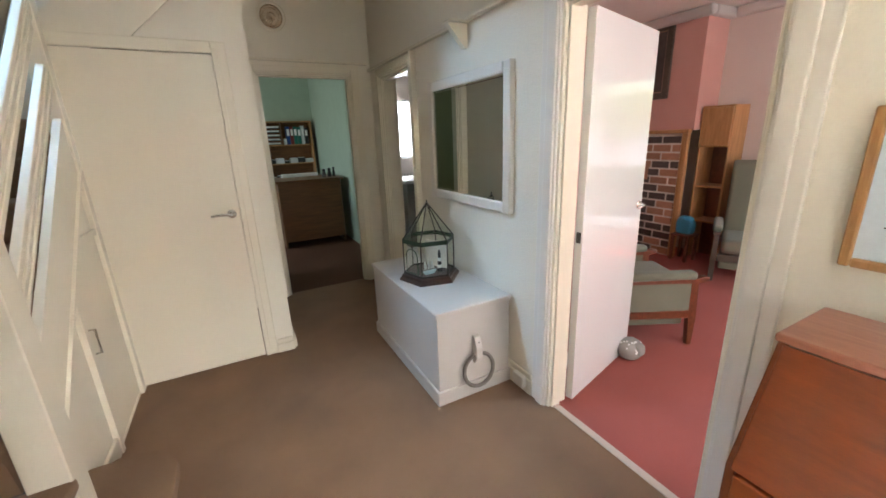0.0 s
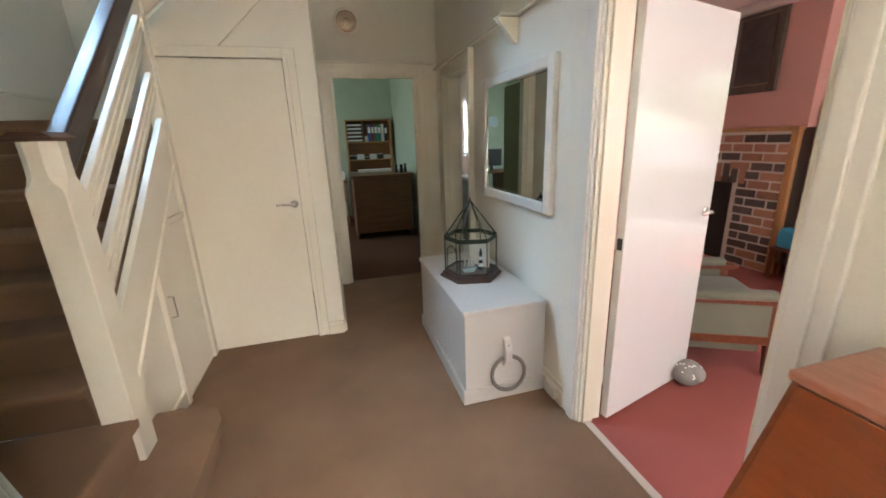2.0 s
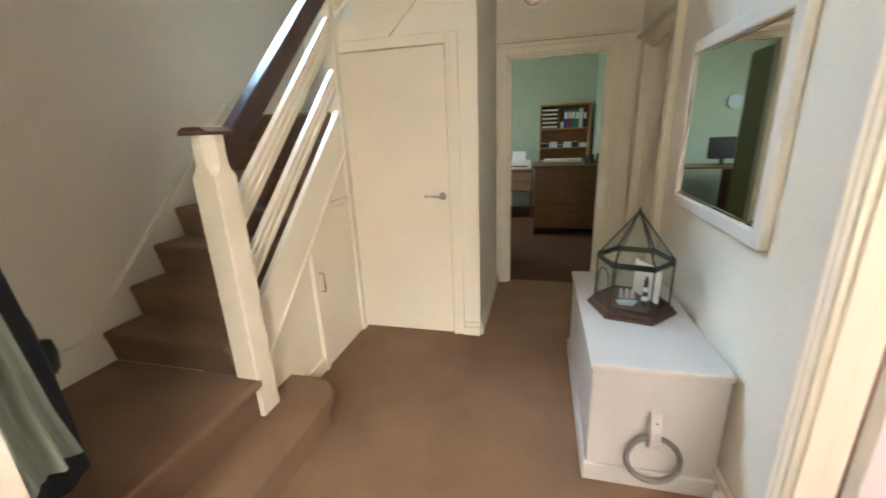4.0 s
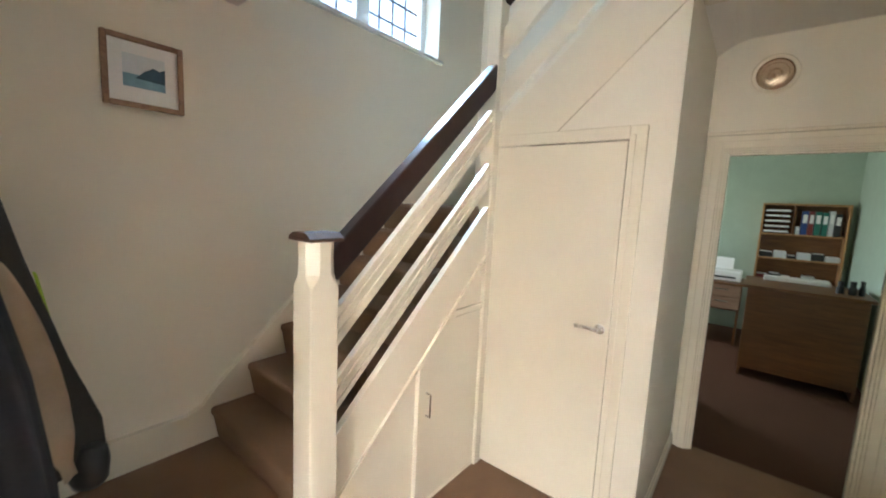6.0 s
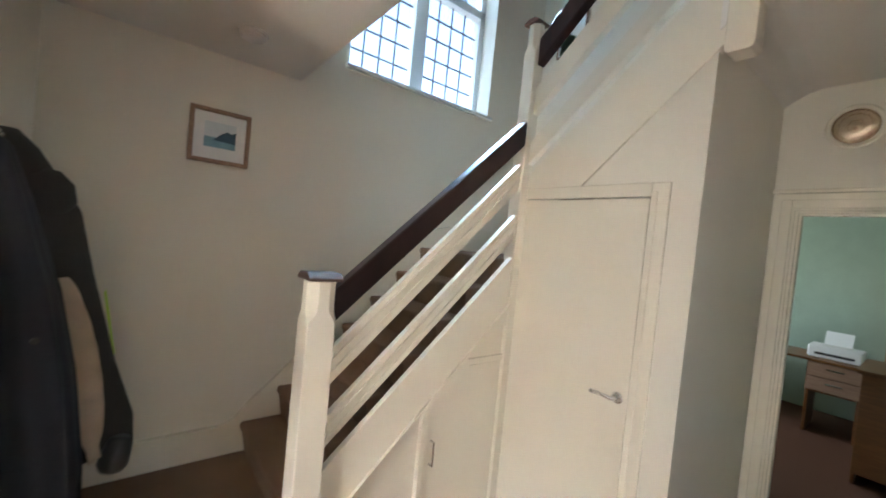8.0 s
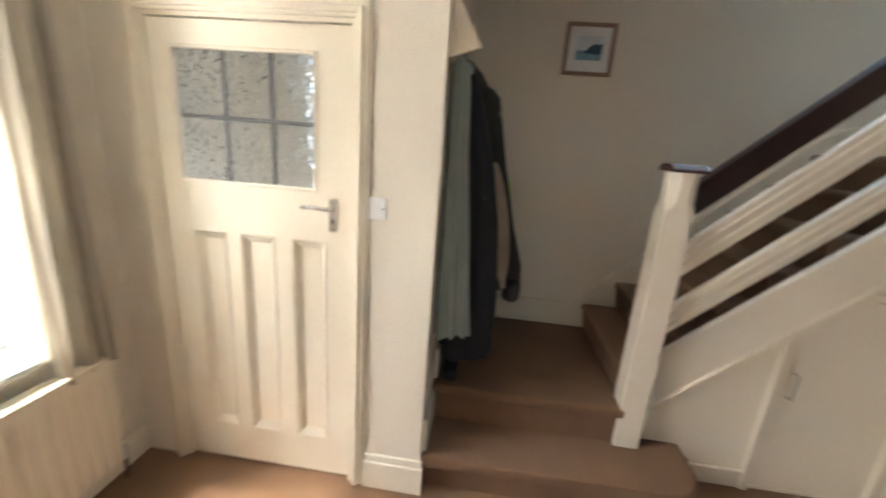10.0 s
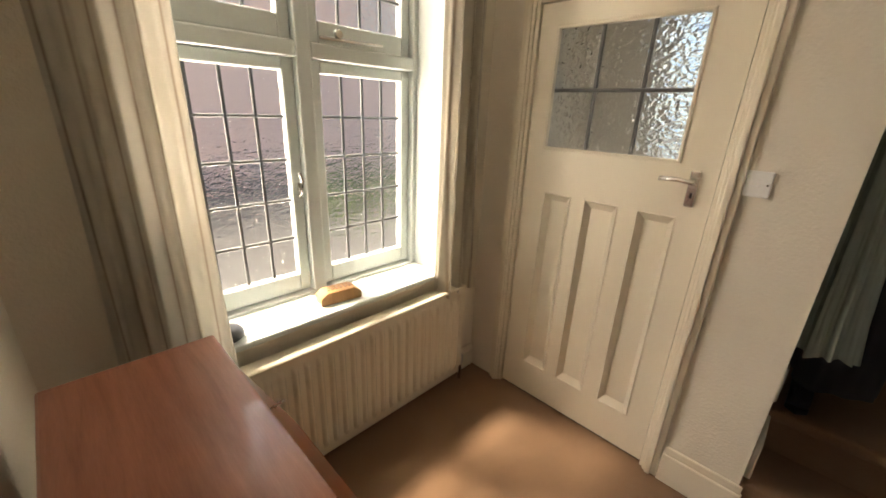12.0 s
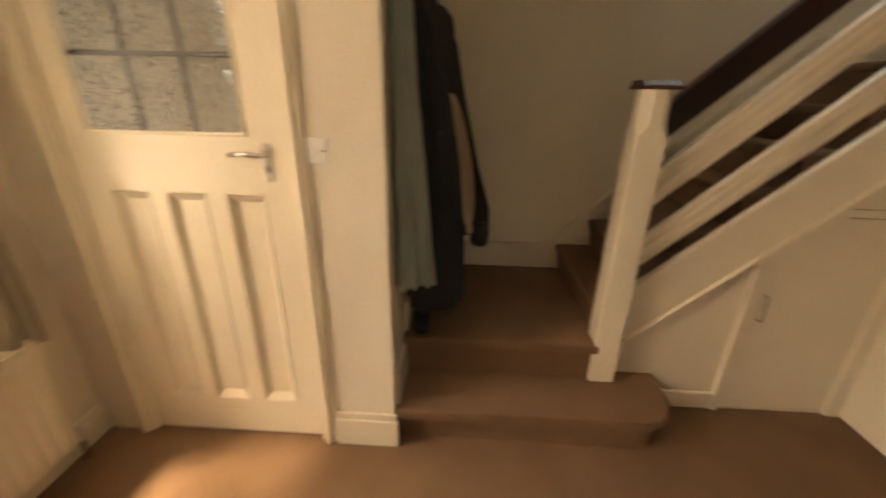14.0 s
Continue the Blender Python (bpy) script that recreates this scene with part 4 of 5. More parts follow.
mir = thing("wall_mirror", "rectangular wall mirror in a wide white painted frame", "mirror", at=(1.65, 2.37, 1.395))
W, H = 0.455, 0.383
bm = bmesh.new()
for a, b, c, d in ((-W, -H, -W + 0.06, H), (W - 0.06, -H, W, H), (-W + 0.06, -H, W - 0.06, -H + 0.06), (-W + 0.06, H - 0.06, W - 0.06, H)):
    add_box(bm, (-0.035, a, b), (0, c, d), 0.008, 2)
part("frame", bm, M["ivory"], mir)
part("glass", box((-0.02, -W + 0.058, -H + 0.058), (-0.014, W - 0.058, H - 0.058), 0), M["mirror"], mir, "silvered mirror glass")
bm = bmesh.new()
for a, b, c, d in ((-W + 0.06, -H + 0.06, -W + 0.072, H - 0.06), (W - 0.072, -H + 0.06, W - 0.06, H - 0.06), (-W + 0.072, -H + 0.06, W - 0.072, -H + 0.072), (-W + 0.072, H - 0.072, W - 0.072, H - 0.06)):
    add_box(bm, (-0.024, a, b), (-0.0195, c, d), 0.002)
part("bevel_strip", bm, M["mirror"], mir)

# hexagonal glass lantern
lan = thing("glass_lantern", "hexagonal leaded glass lantern on a dark wooden base", "lantern", at=(1.385, 2.44, 0.552), rz=-13)


def hexpt(r, i, z):
    a = math.tau * i / 6
    return Vector((r * math.cos(a), r * math.sin(a), z))


part("base", lathe([(0.2, 0.0), (0.2, 0.014), (0.185, 0.024), (0.182, 0.036), (0.165, 0.042)], 6), wood("dark_base_wood", (0.03, 0.012, 0.008), (0.07, 0.03, 0.02), 0.3), lan, "dark wooden stepped base")
R, ZE, ZT = 0.165, 0.265, 0.478
part("came_ring", tube([hexpt(R, i, 0.046) for i in range(6)], 0.006, 6, True), M["dark_metal"], lan)
M["patina"] = material("green_patinated_band", (0.05, 0.085, 0.055), 0.4, 0.5)
for i in range(6):
    a, b = hexpt(R + 0.003, i, 0), hexpt(R + 0.003, i + 1, 0)
    bm = bmesh.new()
    vs = [bm.verts.new(v) for v in (a + Vector((0, 0, ZE - 0.022)), b + Vector((0, 0, ZE - 0.022)), b + Vector((0, 0, ZE + 0.006)), a + Vector((0, 0, ZE + 0.006)))]
    bmesh.ops.solidify(bm, geom=[bm.faces.new(vs)], thickness=0.004)
    part("came_band", bm, M["patina"], lan, "greenish metal band")
for i in range(6):
    part("came", tube([hexpt(R, i, 0.046), hexpt(R, i, ZE)], 0.004, 6), M["dark_metal"], lan)
    part("came", tube([hexpt(R, i, ZE), hexpt(0.006, i, ZT)], 0.004, 6), M["dark_metal"], lan)
    for lo, hi, z0, z1 in ((R - 0.002, R - 0.002, 0.05, ZE), (R - 0.002, 0.006, ZE, ZT)):
        bm = bmesh.new()
        f = bm.faces.new([bm.verts.new(v) for v in (hexpt(lo, i, z0), hexpt(lo, i + 1, z0), hexpt(hi, i + 1, z1), hexpt(hi, i, z1))])
        bmesh.ops.solidify(bm, geom=[f], thickness=0.002)
        g = part("pane", bm, M["lantern_glass"], lan)
        g.visible_shadow = False
am, an_, r_a = (hexpt(R + 0.004, 3, 0) + hexpt(R + 0.004, 4, 0)) / 2, (hexpt(1, 4, 0) - hexpt(1, 3, 0)).normalized(), 0.052
arch = [am - an_ * r_a + Vector((0, 0, 0.06))] + [am - an_ * r_a * math.cos(q) + Vector((0, 0, 0.165 + r_a * math.sin(q))) for q in [math.pi * k / 12 for k in range(13)]] + [am + an_ * r_a + Vector((0, 0, 0.06))]
part("arch_door", tube(arch, 0.0035, 6, True), M["patina"], lan, "arched metal frame of the little glass door")
part("finial", lathe([(0.012, ZT - 0.006), (0.01, ZT + 0.004), (0.004, ZT + 0.01), (0.005, ZT + 0.018), (0.002, ZT + 0.026)], 10), M["dark_metal"], lan)
# what stands in it: a card panel, a little ship, a lighthouse
card = tagged(part("picture_card", box((-0.012, -0.085, 0.6), (0.0, 0.085, 0.775), 0.002), material("cream_card", (0.75, 0.7, 0.62), 0.6)), "cream card panel standing inside the glass lantern", "card")
card.matrix_world = pose(1.46, 2.47, 0, 0, 0, 25)
ship = thing("model_ship", "tiny pale blue and white model sailing ship inside the lantern", "model ship", at=(1.35, 2.375, 0.594))
part("hull", prism([(-0.045, 0.022), (-0.03, 0.0), (0.03, 0.0), (0.05, 0.026)], "y", -0.01, 0.01, 0.003), material("pale_blue", (0.45, 0.6, 0.66), 0.5), ship)
for x in (-0.02, 0.005, 0.028):
    part("mast", tube([(x, 0, 0.02), (x, 0, 0.085)], 0.0016, 5), M["white"], ship)
    part("sail", add_sheet(bmesh.new(), lambda u, v, x=x: (x - 0.011 + 0.022 * u * (1 - 0.4 * v), 0.006 + 0.006 * math.sin(math.pi * u), 0.03 + 0.05 * v), 5, 5, 0.001), M["paper"], ship)
lh = thing("model_lighthouse", "tiny striped model lighthouse inside the lantern", "model lighthouse", at=(1.435, 2.395, 0.594))
for i in range(5):
    part("band", lathe([(0.018 - 0.002 * i, 0.022 * i), (0.016 - 0.002 * i, 0.022 * i + 0.0219)], 12), (M["black"], M["paper"])[i % 2], lh)
part("lamp_room", lathe([(0.011, 0.11), (0.011, 0.115), (0.007, 0.117), (0.007, 0.13), (0.002, 0.142)], 10), M["black"], lh)

# round plate on the wall over the office door
plate = thing("wall_plate", "round spun metal plate in a cream ring on the wall", "wall plate", at=(0.842, 4.08, 2.423))
part("rim", lathe([(0.108, 0), (0.112, 0.012), (0.105, 0.02), (0.09, 0.018), (0.088, 0.01)], 40, pose(0, 0, 0, 90, 0, 0)), M["gloss"], plate, smooth=False)
part("disc", lathe([(0.089, 0.008), (0.085, 0.014), (0.05, 0.019), (0.012, 0.021), (0.008, 0.026), (0.002, 0.027)], 40, pose(0, 0, 0, 90, 0, 0)), M["pewter"], plate, "brushed metal disc", smooth=True)
for r in (0.03, 0.062, 0.086):
    part("ring", tube([(r * math.cos(a), -0.021 + (r - 0.03) * 0.11, r * math.sin(a)) for a in [math.tau * k / 40 for k in range(40)]], 0.0022, 6, True), M["pewter"], plate, smooth=True)

# bureau
bur = thing("writing_bureau", "teak writing bureau with a sloping fall front and drawers", "bureau", at=(1.352, 0.618, 0))
BL, BD = -0.565, 0.23
side = [(BD + 0.02, 0.0), (BD + 0.02, 0.962), (0.008, 0.962), (-0.125, 0.69), (-0.125, 0.0)]
for a in (BL, -0.02):
    part("side_panel", prism(side, "y", a, a + 0.02, 0.003), M["teak"], bur)
part("top", box((-0.002, BL - 0.005, 0.962), (BD + 0.022, 0.005, 0.982), 0.005, 2), M["teak_sheen"], bur)
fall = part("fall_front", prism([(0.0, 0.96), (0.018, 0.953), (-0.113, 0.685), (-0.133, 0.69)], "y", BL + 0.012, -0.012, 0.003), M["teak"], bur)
part("key", tube([(-0.015, -0.36, 0.915), (-0.03, -0.36, 0.925), (-0.04, -0.352, 0.93), (-0.048, -0.36, 0.926), (-0.04, -0.368, 0.92), (-0.03, -0.36, 0.92)], 0.0022, 6), M["chrome"], fall, "small steel key")
part("lock_plate", box((-0.02, -0.37, 0.905), (-0.012, -0.35, 0.93), 0.001), M["dark_metal"], fall)
for i in range(3):
    z = 0.06 + 0.21 * i
    d = part("drawer", box((-0.138, BL + 0.022, z), (BD, -0.022, z + 0.203), 0.004, 2), M["teak"], bur)
    for y in (-0.38, -0.13):
        part("knob", lathe([(0.006, 0), (0.008, 0.012), (0.014, 0.02), (0.009, 0.027)], 12, pose(-0.138, y, z + 0.11, 0, -90, 0)), M["teak"], d)
part("back_panel", box((BD + 0.012, BL + 0.02, 0.03), (BD + 0.02, -0.02, 0.96), 0), M["teak"], bur)

# framed print over the bureau
pr = thing("framed_print", "framed print in a light wood frame with a pale blue mount", "framed picture")
PY0, PY1, PZ0, PZ1 = 0.13, 0.63, 1.085, 1.455
bm = bmesh.new()
for a, b, c, d in ((PY0, PZ0, PY0 + 0.022, PZ1), (PY1 - 0.022, PZ0, PY1, PZ1), (PY0 + 0.022, PZ0, PY1 - 0.022, PZ0 + 0.022), (PY0 + 0.022, PZ1 - 0.022, PY1 - 0.022, PZ1)):
    add_box(bm, (1.628, a, b), (1.65, c, d), 0.004)
part("frame", bm, M["pine"], pr)
part("mount", box((1.64, PY0 + 0.02, PZ0 + 0.02), (1.646, PY1 - 0.02, PZ1 - 0.02), 0), material("pale_blue_mount", (0.62, 0.7, 0.78), 0.6, vary=0.03), pr)
part("image", box((1.638, 0.19, 1.2), (1.6415, 0.555, 1.40), 0), material("dark_print", (0.08, 0.085, 0.1), 0.5, vary=0.5, scale=9), pr)
for i, (a, b) in enumerate(((0.25, 0.5), (0.3, 0.54), (0.3, 0.54))):
    part("text_line", box((1.6385, a, 1.118 + 0.016 * i), (1.6408, b, 1.122 + 0.016 * i), 0), M["black"], pr)
cu = bpy.data.curves.new("letter", 'FONT')
cu.body, cu.size, cu.extrude = "T", 0.03, 0.0006
tx = new("letter", cu)
tx.parent = pr
tx.matrix_world = pose(1.6385, 0.57, 1.168, 90, 0, -90)
cu.materials.append(M["black"])

# picture on the stairs wall
pic = thing("framed_picture", "small square seascape print in a light brown frame", "framed picture", at=(-1.14, 1.557, 2.05))
S = 0.135
bm = bmesh.new()
for a, b, c, d in ((-S, -S, -S + 0.02, S), (S - 0.02, -S, S, S), (-S + 0.02, -S, S - 0.02, -S + 0.02), (-S + 0.02, S - 0.02, S - 0.02, S)):
    add_box(bm, (0, a, b), (0.022, c, d), 0.003)
part("frame", bm, M["frame_wood"], pic)
part("mount", box((0.004, -S + 0.018, -S + 0.018), (0.01, S - 0.018, S - 0.018), 0), M["paper"], pic)
part("image", box((0.008, -0.07, -0.055), (0.0115, 0.07, 0.07), 0), material("pale_sky_print", (0.66, 0.72, 0.73), 0.6, vary=0.1, scale=20), pic)
part("image", box((0.008, -0.07, -0.055), (0.012, 0.07, -0.005), 0), material("teal_sea_print", (0.2, 0.36, 0.45), 0.6, vary=0.35, scale=30), pic)
part("image", prism([(-0.03, -0.02), (0.07, -0.025), (0.07, 0.035), (0.05, 0.025), (0.03, 0.032), (0.0, 0.012)], "x", 0.0112, 0.0125), material("dark_island_print", (0.03, 0.08, 0.12), 0.6, vary=0.3, scale=40), pic)

# switch by the front door, socket by the living-room door, smoke alarm
swi = thing("light_switch", "white plastic rocker light switch on the wall", "light switch", at=(-0.03, 0.682, 1.243))
part("plate", box((0, -0.04, -0.04), (0.009, 0.04, 0.04), 0.003, 2), M["paper"], swi)
part("rocker", prism([(0.009, -0.013), (0.014, -0.012), (0.011, 0.013), (0.009, 0.013)], "y", -0.008, 0.008), M["paper"], swi)
for y in (-0.03, 0.03):
    part("screw", lathe([(0.0035, 0), (0.0035, 0.0015)], 8, pose(0.009, y, 0, 0, 90, 0)), M["chrome"], swi)
soc = thing("wall_socket", "white plastic socket on the skirting", "socket", at=(1.628, 1.80, 0.07))
part("plate", box((-0.03, -0.045, -0.035), (0, 0.045, 0.035), 0.004, 2), M["ivory"], soc)
sm = thing("smoke_alarm", "round white smoke alarm on the ceiling", "smoke alarm", at=(-0.75, 1.6, 2.46))
part("body", lathe([(0.055, 0), (0.055, -0.02), (0.045, -0.03), (0.01, -0.034)], 24), M["white"], sm)
part("base", lathe([(0.06, 0.0), (0.06, -0.008)], 24), M["white"], sm)

# ---- window furniture ----
rad = thing("radiator", "cream painted panel radiator below the window", "radiator")
RX0, RX1 = 0.155, 1.29


def ribbed(u, v):
    x, z = RX0 + (RX1 - RX0) * u, 0.115 + 0.47 * v
    rib = max(0.0, math.cos(u * math.tau * 24)) ** 0.7
    edge = 1.0 if 0.06 < v < 0.93 and 0.01 < u < 0.99 else 0.0
    return (x, -0.312 + 0.011 * rib * edge, z)


part("panel", add_sheet(bmesh.new(), ribbed, 240, 16, 0.0), M["gloss"], rad)
part("panel", box((RX0, -0.365, 0.115), (RX1, -0.313, 0.585), 0.004), M["gloss"], rad)
part("top_grille", box((RX0, -0.37, 0.585), (RX1, -0.303, 0.598), 0.004), M["gloss"], rad)
part("valve", tube([(0.13, -0.34, 0.0), (0.13, -0.34, 0.10), (0.135, -0.34, 0.13), (RX0 + 0.005, -0.34, 0.14)], 0.009), M["chrome"], rad)
part("valve", lathe([(0.012, 0.1), (0.016, 0.105), (0.016, 0.15), (0.01, 0.16)], 12, pose(0.13, -0.34, 0.0)), M["white"], rad)
for x in (0.4, 1.0):
    part("bracket", box((x, -0.40, 0.2), (x + 0.03, -0.36, 0.5), 0), M["gloss"], rad)


def curtain(name, x0, x1, z0, z1, folds, seed, label):
    ob = thing(name, label, "curtain", "curtains at the hall window")

    def fn(u, v):
        gather = 1 - 0.12 * math.sin(math.pi * v)
        x = (x0 + x1) / 2 + (u - 0.5) * (x1 - x0) * gather
        a = math.sin(u * math.tau * folds + seed) + 0.35 * math.sin(u * math.tau * folds * 2.3 + seed * 2 + v)
        return (x, -0.335 + 0.032 * a * (0.6 + 0.4 * (1 - v)), z0 + (z1 - z0) * v)
    part("cloth", add_sheet(bmesh.new(), fn, 110, 14, 0.002), M["curtain"], ob, smooth=True)
    part("heading_tape", box((min(x0, x1), -0.352, z1 - 0.02), (max(x0, x1), -0.322, z1 + 0.015), 0.004), M["curtain"], ob)


curtain("curtain", 1.225, 1.50, 0.60, 2.25, 3, 0.4, "beige curtain gathered beside the window by the bureau")
curtain("curtain", 0.12, 0.335, 0.568, 2.25, 2.6, 1.7, "beige curtain gathered beside the window by the front door")
trk = thing("curtain_track", "white curtain track over the window", "curtain track")
part("rail", box((0.05, -0.36, 2.262), (1.6, -0.32, 2.285), 0.004), M["white"], trk)
for x in (0.1, 0.8, 1.55):
    part("bracket", box((x, -0.40, 2.265), (x + 0.02, -0.36, 2.28), 0.002), M["white"], trk)
part("cord", tube([(0.17, -0.30, 2.262), (0.168, -0.295, 1.4), (0.16, -0.285, 0.6)], 0.002, 6), M["white"], trk)
blk = thing("wooden_block", "carved wooden block ornament on the window sill", "ornament", at=(0.79, -0.445, 0.679), rz=-8)
bm = bmesh.new()
add_prism(bm, [(-0.085, 0), (0.085, 0), (0.085, 0.032), (0.055, 0.052), (-0.055, 0.052), (-0.085, 0.03)], "y", -0.035, 0.035, 0.004)
part("body", bm, M["pine"], blk)
for i in range(6):
    part("carved_letter", box((-0.05 + 0.018 * i, -0.018, 0.051), (-0.04 + 0.018 * i, 0.012, 0.055), 0.001), M["frame_wood"], blk)
peb = thing("sill_ornament", "smooth grey stone ornament on the window sill", "ornament", at=(1.21, -0.42, 0.679))
part("body", lathe([(0.03, 0), (0.045, 0.012), (0.043, 0.03), (0.03, 0.045), (0.008, 0.052)], 20), material("grey_stone", (0.12, 0.13, 0.15), 0.4, vary=0.3, scale=20), peb, smooth=True)

# framed print at the top of the stairs
tp = thing("framed_print", "green and white print in a thin wooden frame over the stairs", "picture", at=(-0.95, 3.938, 3.24))
bm = box((0, -0.02, 0), (0.26, 0, 0.012), 0.002)
for a, b in (((0, -0.02, 0.338), (0.26, 0, 0.35)), ((0, -0.02, 0.012), (0.012, 0, 0.338)), ((0.248, -0.02, 0.012), (0.26, 0, 0.338))):
    add_box(bm, a, b, 0.002)
part("frame", bm, M["frame_wood"], tp)
part("mount", box((0.012, -0.008, 0.012), (0.248, -0.004, 0.338), 0), M["paper"], tp)
part("print", add_sheet(bmesh.new(), lambda u, v: (0.03 + 0.2 * u, -0.0105, 0.02 + (0.13 + 0.03 * math.sin(5 * u)) * v), 8, 3, 0.002), material("green_print_ink", (0.35, 0.5, 0.33), 0.6, vary=0.35, scale=30), tp, "green landscape")

# ---- coats on the pegs ----
def garment(name, label, category, mat, cx, y0, rings, folds, seed, deep=0.12):
    """A hanging garment: a closed skin over rings of (height, half width, how far it stands off the wall)."""
    ob = thing(name, label, category, "coats on the peg rail")
    rnd = random.Random(seed)
    ph = [rnd.uniform(0, 6) for _ in range(4)]
    n = 72
    bm = bmesh.new()
    rows = []
    for k, (z, hw, off) in enumerate(rings):
        off *= 1.07
        f = k / (len(rings) - 1)
        row = []
        for i in range(n):
            a = math.tau * i / n
            fold = 1 + deep * (0.25 + f) * (math.sin(folds * a + ph[0] + 0.7 * f) + 0.5 * math.sin((folds * 2 + 1) * a + ph[1]))
            x = cx + hw * math.cos(a) * fold + 0.01 * math.sin(6 * f + ph[2])
            y = y0 + off * 0.5 + off * 0.5 * math.sin(a) * fold
            row.append(bm.verts.new((x, max(y, y0), z + 0.012 * f * math.sin(3 * a + ph[3]))))
        rows.append(row)
    for a, b in zip(rows, rows[1:]):
        for i in range(n):
            bm.faces.new((a[i], a[(i + 1) % n], b[(i + 1) % n], b[i]))
    bm.faces.new(rows[0][::-1])
    part("body", bm, mat, ob, smooth=True)
    return ob


M["seagreen"] = material("grey_green_raincoat", (0.27, 0.33, 0.3), 0.5, vary=0.12, scale=5, grain=0.06, bump=0.25, bump_scale=30, distance=0.004, sheen=0.2)
M["navy"] = material("navy_wool_coat", (0.02, 0.022, 0.03), 0.9, vary=0.2, scale=8, grain=0.15, bump=0.4, bump_scale=300)
M["anorak"] = material("black_brown_anorak", (0.028, 0.024, 0.02), 0.7, vary=0.25, scale=8, grain=0.15, bump=0.5, bump_scale=25, distance=0.006)
M["lining"] = material("cream_quilted_lining", (0.62, 0.5, 0.37), 0.8, vary=0.1, scale=9, bump=0.4, bump_scale=35, distance=0.006)
M["hiviz"] = material("yellow_green_cloth", (0.5, 0.72, 0.03), 0.6)
YC = 0.909
rc = garment("raincoat", "grey-green raincoat hanging in long folds from a peg", "coat", M["seagreen"], -0.18, YC,
        [(1.80, 0.03, 0.03), (1.76, 0.05, 0.055), (1.68, 0.055, 0.065), (1.45, 0.06, 0.075), (1.15, 0.07, 0.10), (0.85, 0.078, 0.12), (0.72, 0.084, 0.132)], 9, 2, 0.17)
part("collar", lathe([(0.02, 0), (0.036, 0.004), (0.038, 0.022), (0.03, 0.04), (0.024, 0.036), (0.03, 0.02)], 24, pose(-0.175, YC + 0.04, 1.725, 10, 0, 0)), M["seagreen"], rc, smooth=True)
nv = garment("wool_coat", "long navy wool coat hanging from a peg", "coat", M["navy"], -0.40, YC,
             [(1.83, 0.03, 0.03), (1.79, 0.07, 0.07), (1.66, 0.10, 0.11), (1.4, 0.115, 0.175), (1.15, 0.125, 0.215), (0.85, 0.13, 0.24), (0.52, 0.13, 0.245)], 5, 5, 0.08)
for z in (1.28, 1.15, 1.02):
    part("button", lathe([(0.009, 0), (0.009, 0.004)], 10, pose(-0.285, YC + 0.16, z, 0, 90, 20)), M["dark_metal"], nv)
an = garment("anorak", "dark anorak with a cream quilted lining hanging open", "coat", M["anorak"], -0.66, YC,
             [(1.86, 0.03, 0.04), (1.81, 0.09, 0.085), (1.70, 0.12, 0.145), (1.62, 0.14, 0.185), (1.4, 0.14, 0.225), (1.1, 0.14, 0.29), (0.9, 0.135, 0.345), (0.78, 0.12, 0.35)], 4, 9, 0.07)
part("hood", lathe([(0.05, 0), (0.075, 0.02), (0.08, 0.07), (0.06, 0.12), (0.02, 0.15)], 20, pose(-0.60, YC + 0.10, 1.60, -12, 0, 0)), M["anorak"], an, smooth=True)


def lining_fn(u, v):
    z = 1.42 - 0.60 * v
    y = YC + 0.18 + 0.11 * v + (u - 0.5) * (0.03 + 0.075 * math.sin(math.pi * min(1, v * 1.1)) ** 0.6)
    return (-0.482 + 0.016 * math.cos(u * math.pi) + 0.006 * math.cos(v * 40), y, z)


part("lining", add_sheet(bmesh.new(), lining_fn, 8, 40, 0.006), M["lining"], an, "cream quilted lining", smooth=True)
part("cuff", lathe([(0.035, 0), (0.045, 0.02), (0.042, 0.07), (0.03, 0.11)], 16, pose(-0.56, YC + 0.33, 0.74, -10, 0, 0)), M["black"], an, smooth=True)
part("reflective_panel", add_sheet(bmesh.new(), lambda u, v: (-0.78 + 0.09 * u, YC + 0.307 - 0.038 * v + 0.006 * math.sin(u * 3), 1.10 + 0.24 * v), 6, 10, 0.004), M["hiviz"], an, "yellow-green cloth edge")
shoe = thing("walking_boot", "dark walking boot on the landing under the coats", "shoe", at=(-0.42, 0.985, Z0))
part("sole", prism([(-0.05, -0.03), (0.10, -0.035), (0.13, 0.0), (0.10, 0.035), (-0.05, 0.03), (-0.075, 0)], "z", 0, 0.022, 0.004), M["black"], shoe)
part("upper", prism([(-0.07, 0.022), (0.11, 0.022), (0.10, 0.055), (0.03, 0.08), (0.015, 0.13), (-0.065, 0.13)], "y", -0.033, 0.033, 0.012), M["navy"], shoe)
peg = thing("peg_rail", "cream painted coat peg rail with a sloping bracket", "coat rack")
part("board", box((-1.10, 0.905, 1.76), (-0.06, 0.923, 1.85), 0.004), M["gloss"], peg)
part("bracket", prism([(0.905, 1.96), (0.92, 1.96), (1.01, 1.80), (0.923, 1.77), (0.905, 1.77)], "x", -0.10, -0.08, 0.003), M["gloss"], peg)
for x in (-0.17, -0.40, -0.66, -0.9):
    part("peg", tube([(x, 0.92, 1.79), (x, 0.955, 1.79), (x, 0.967, 1.815)], 0.006), M["chrome"], peg)

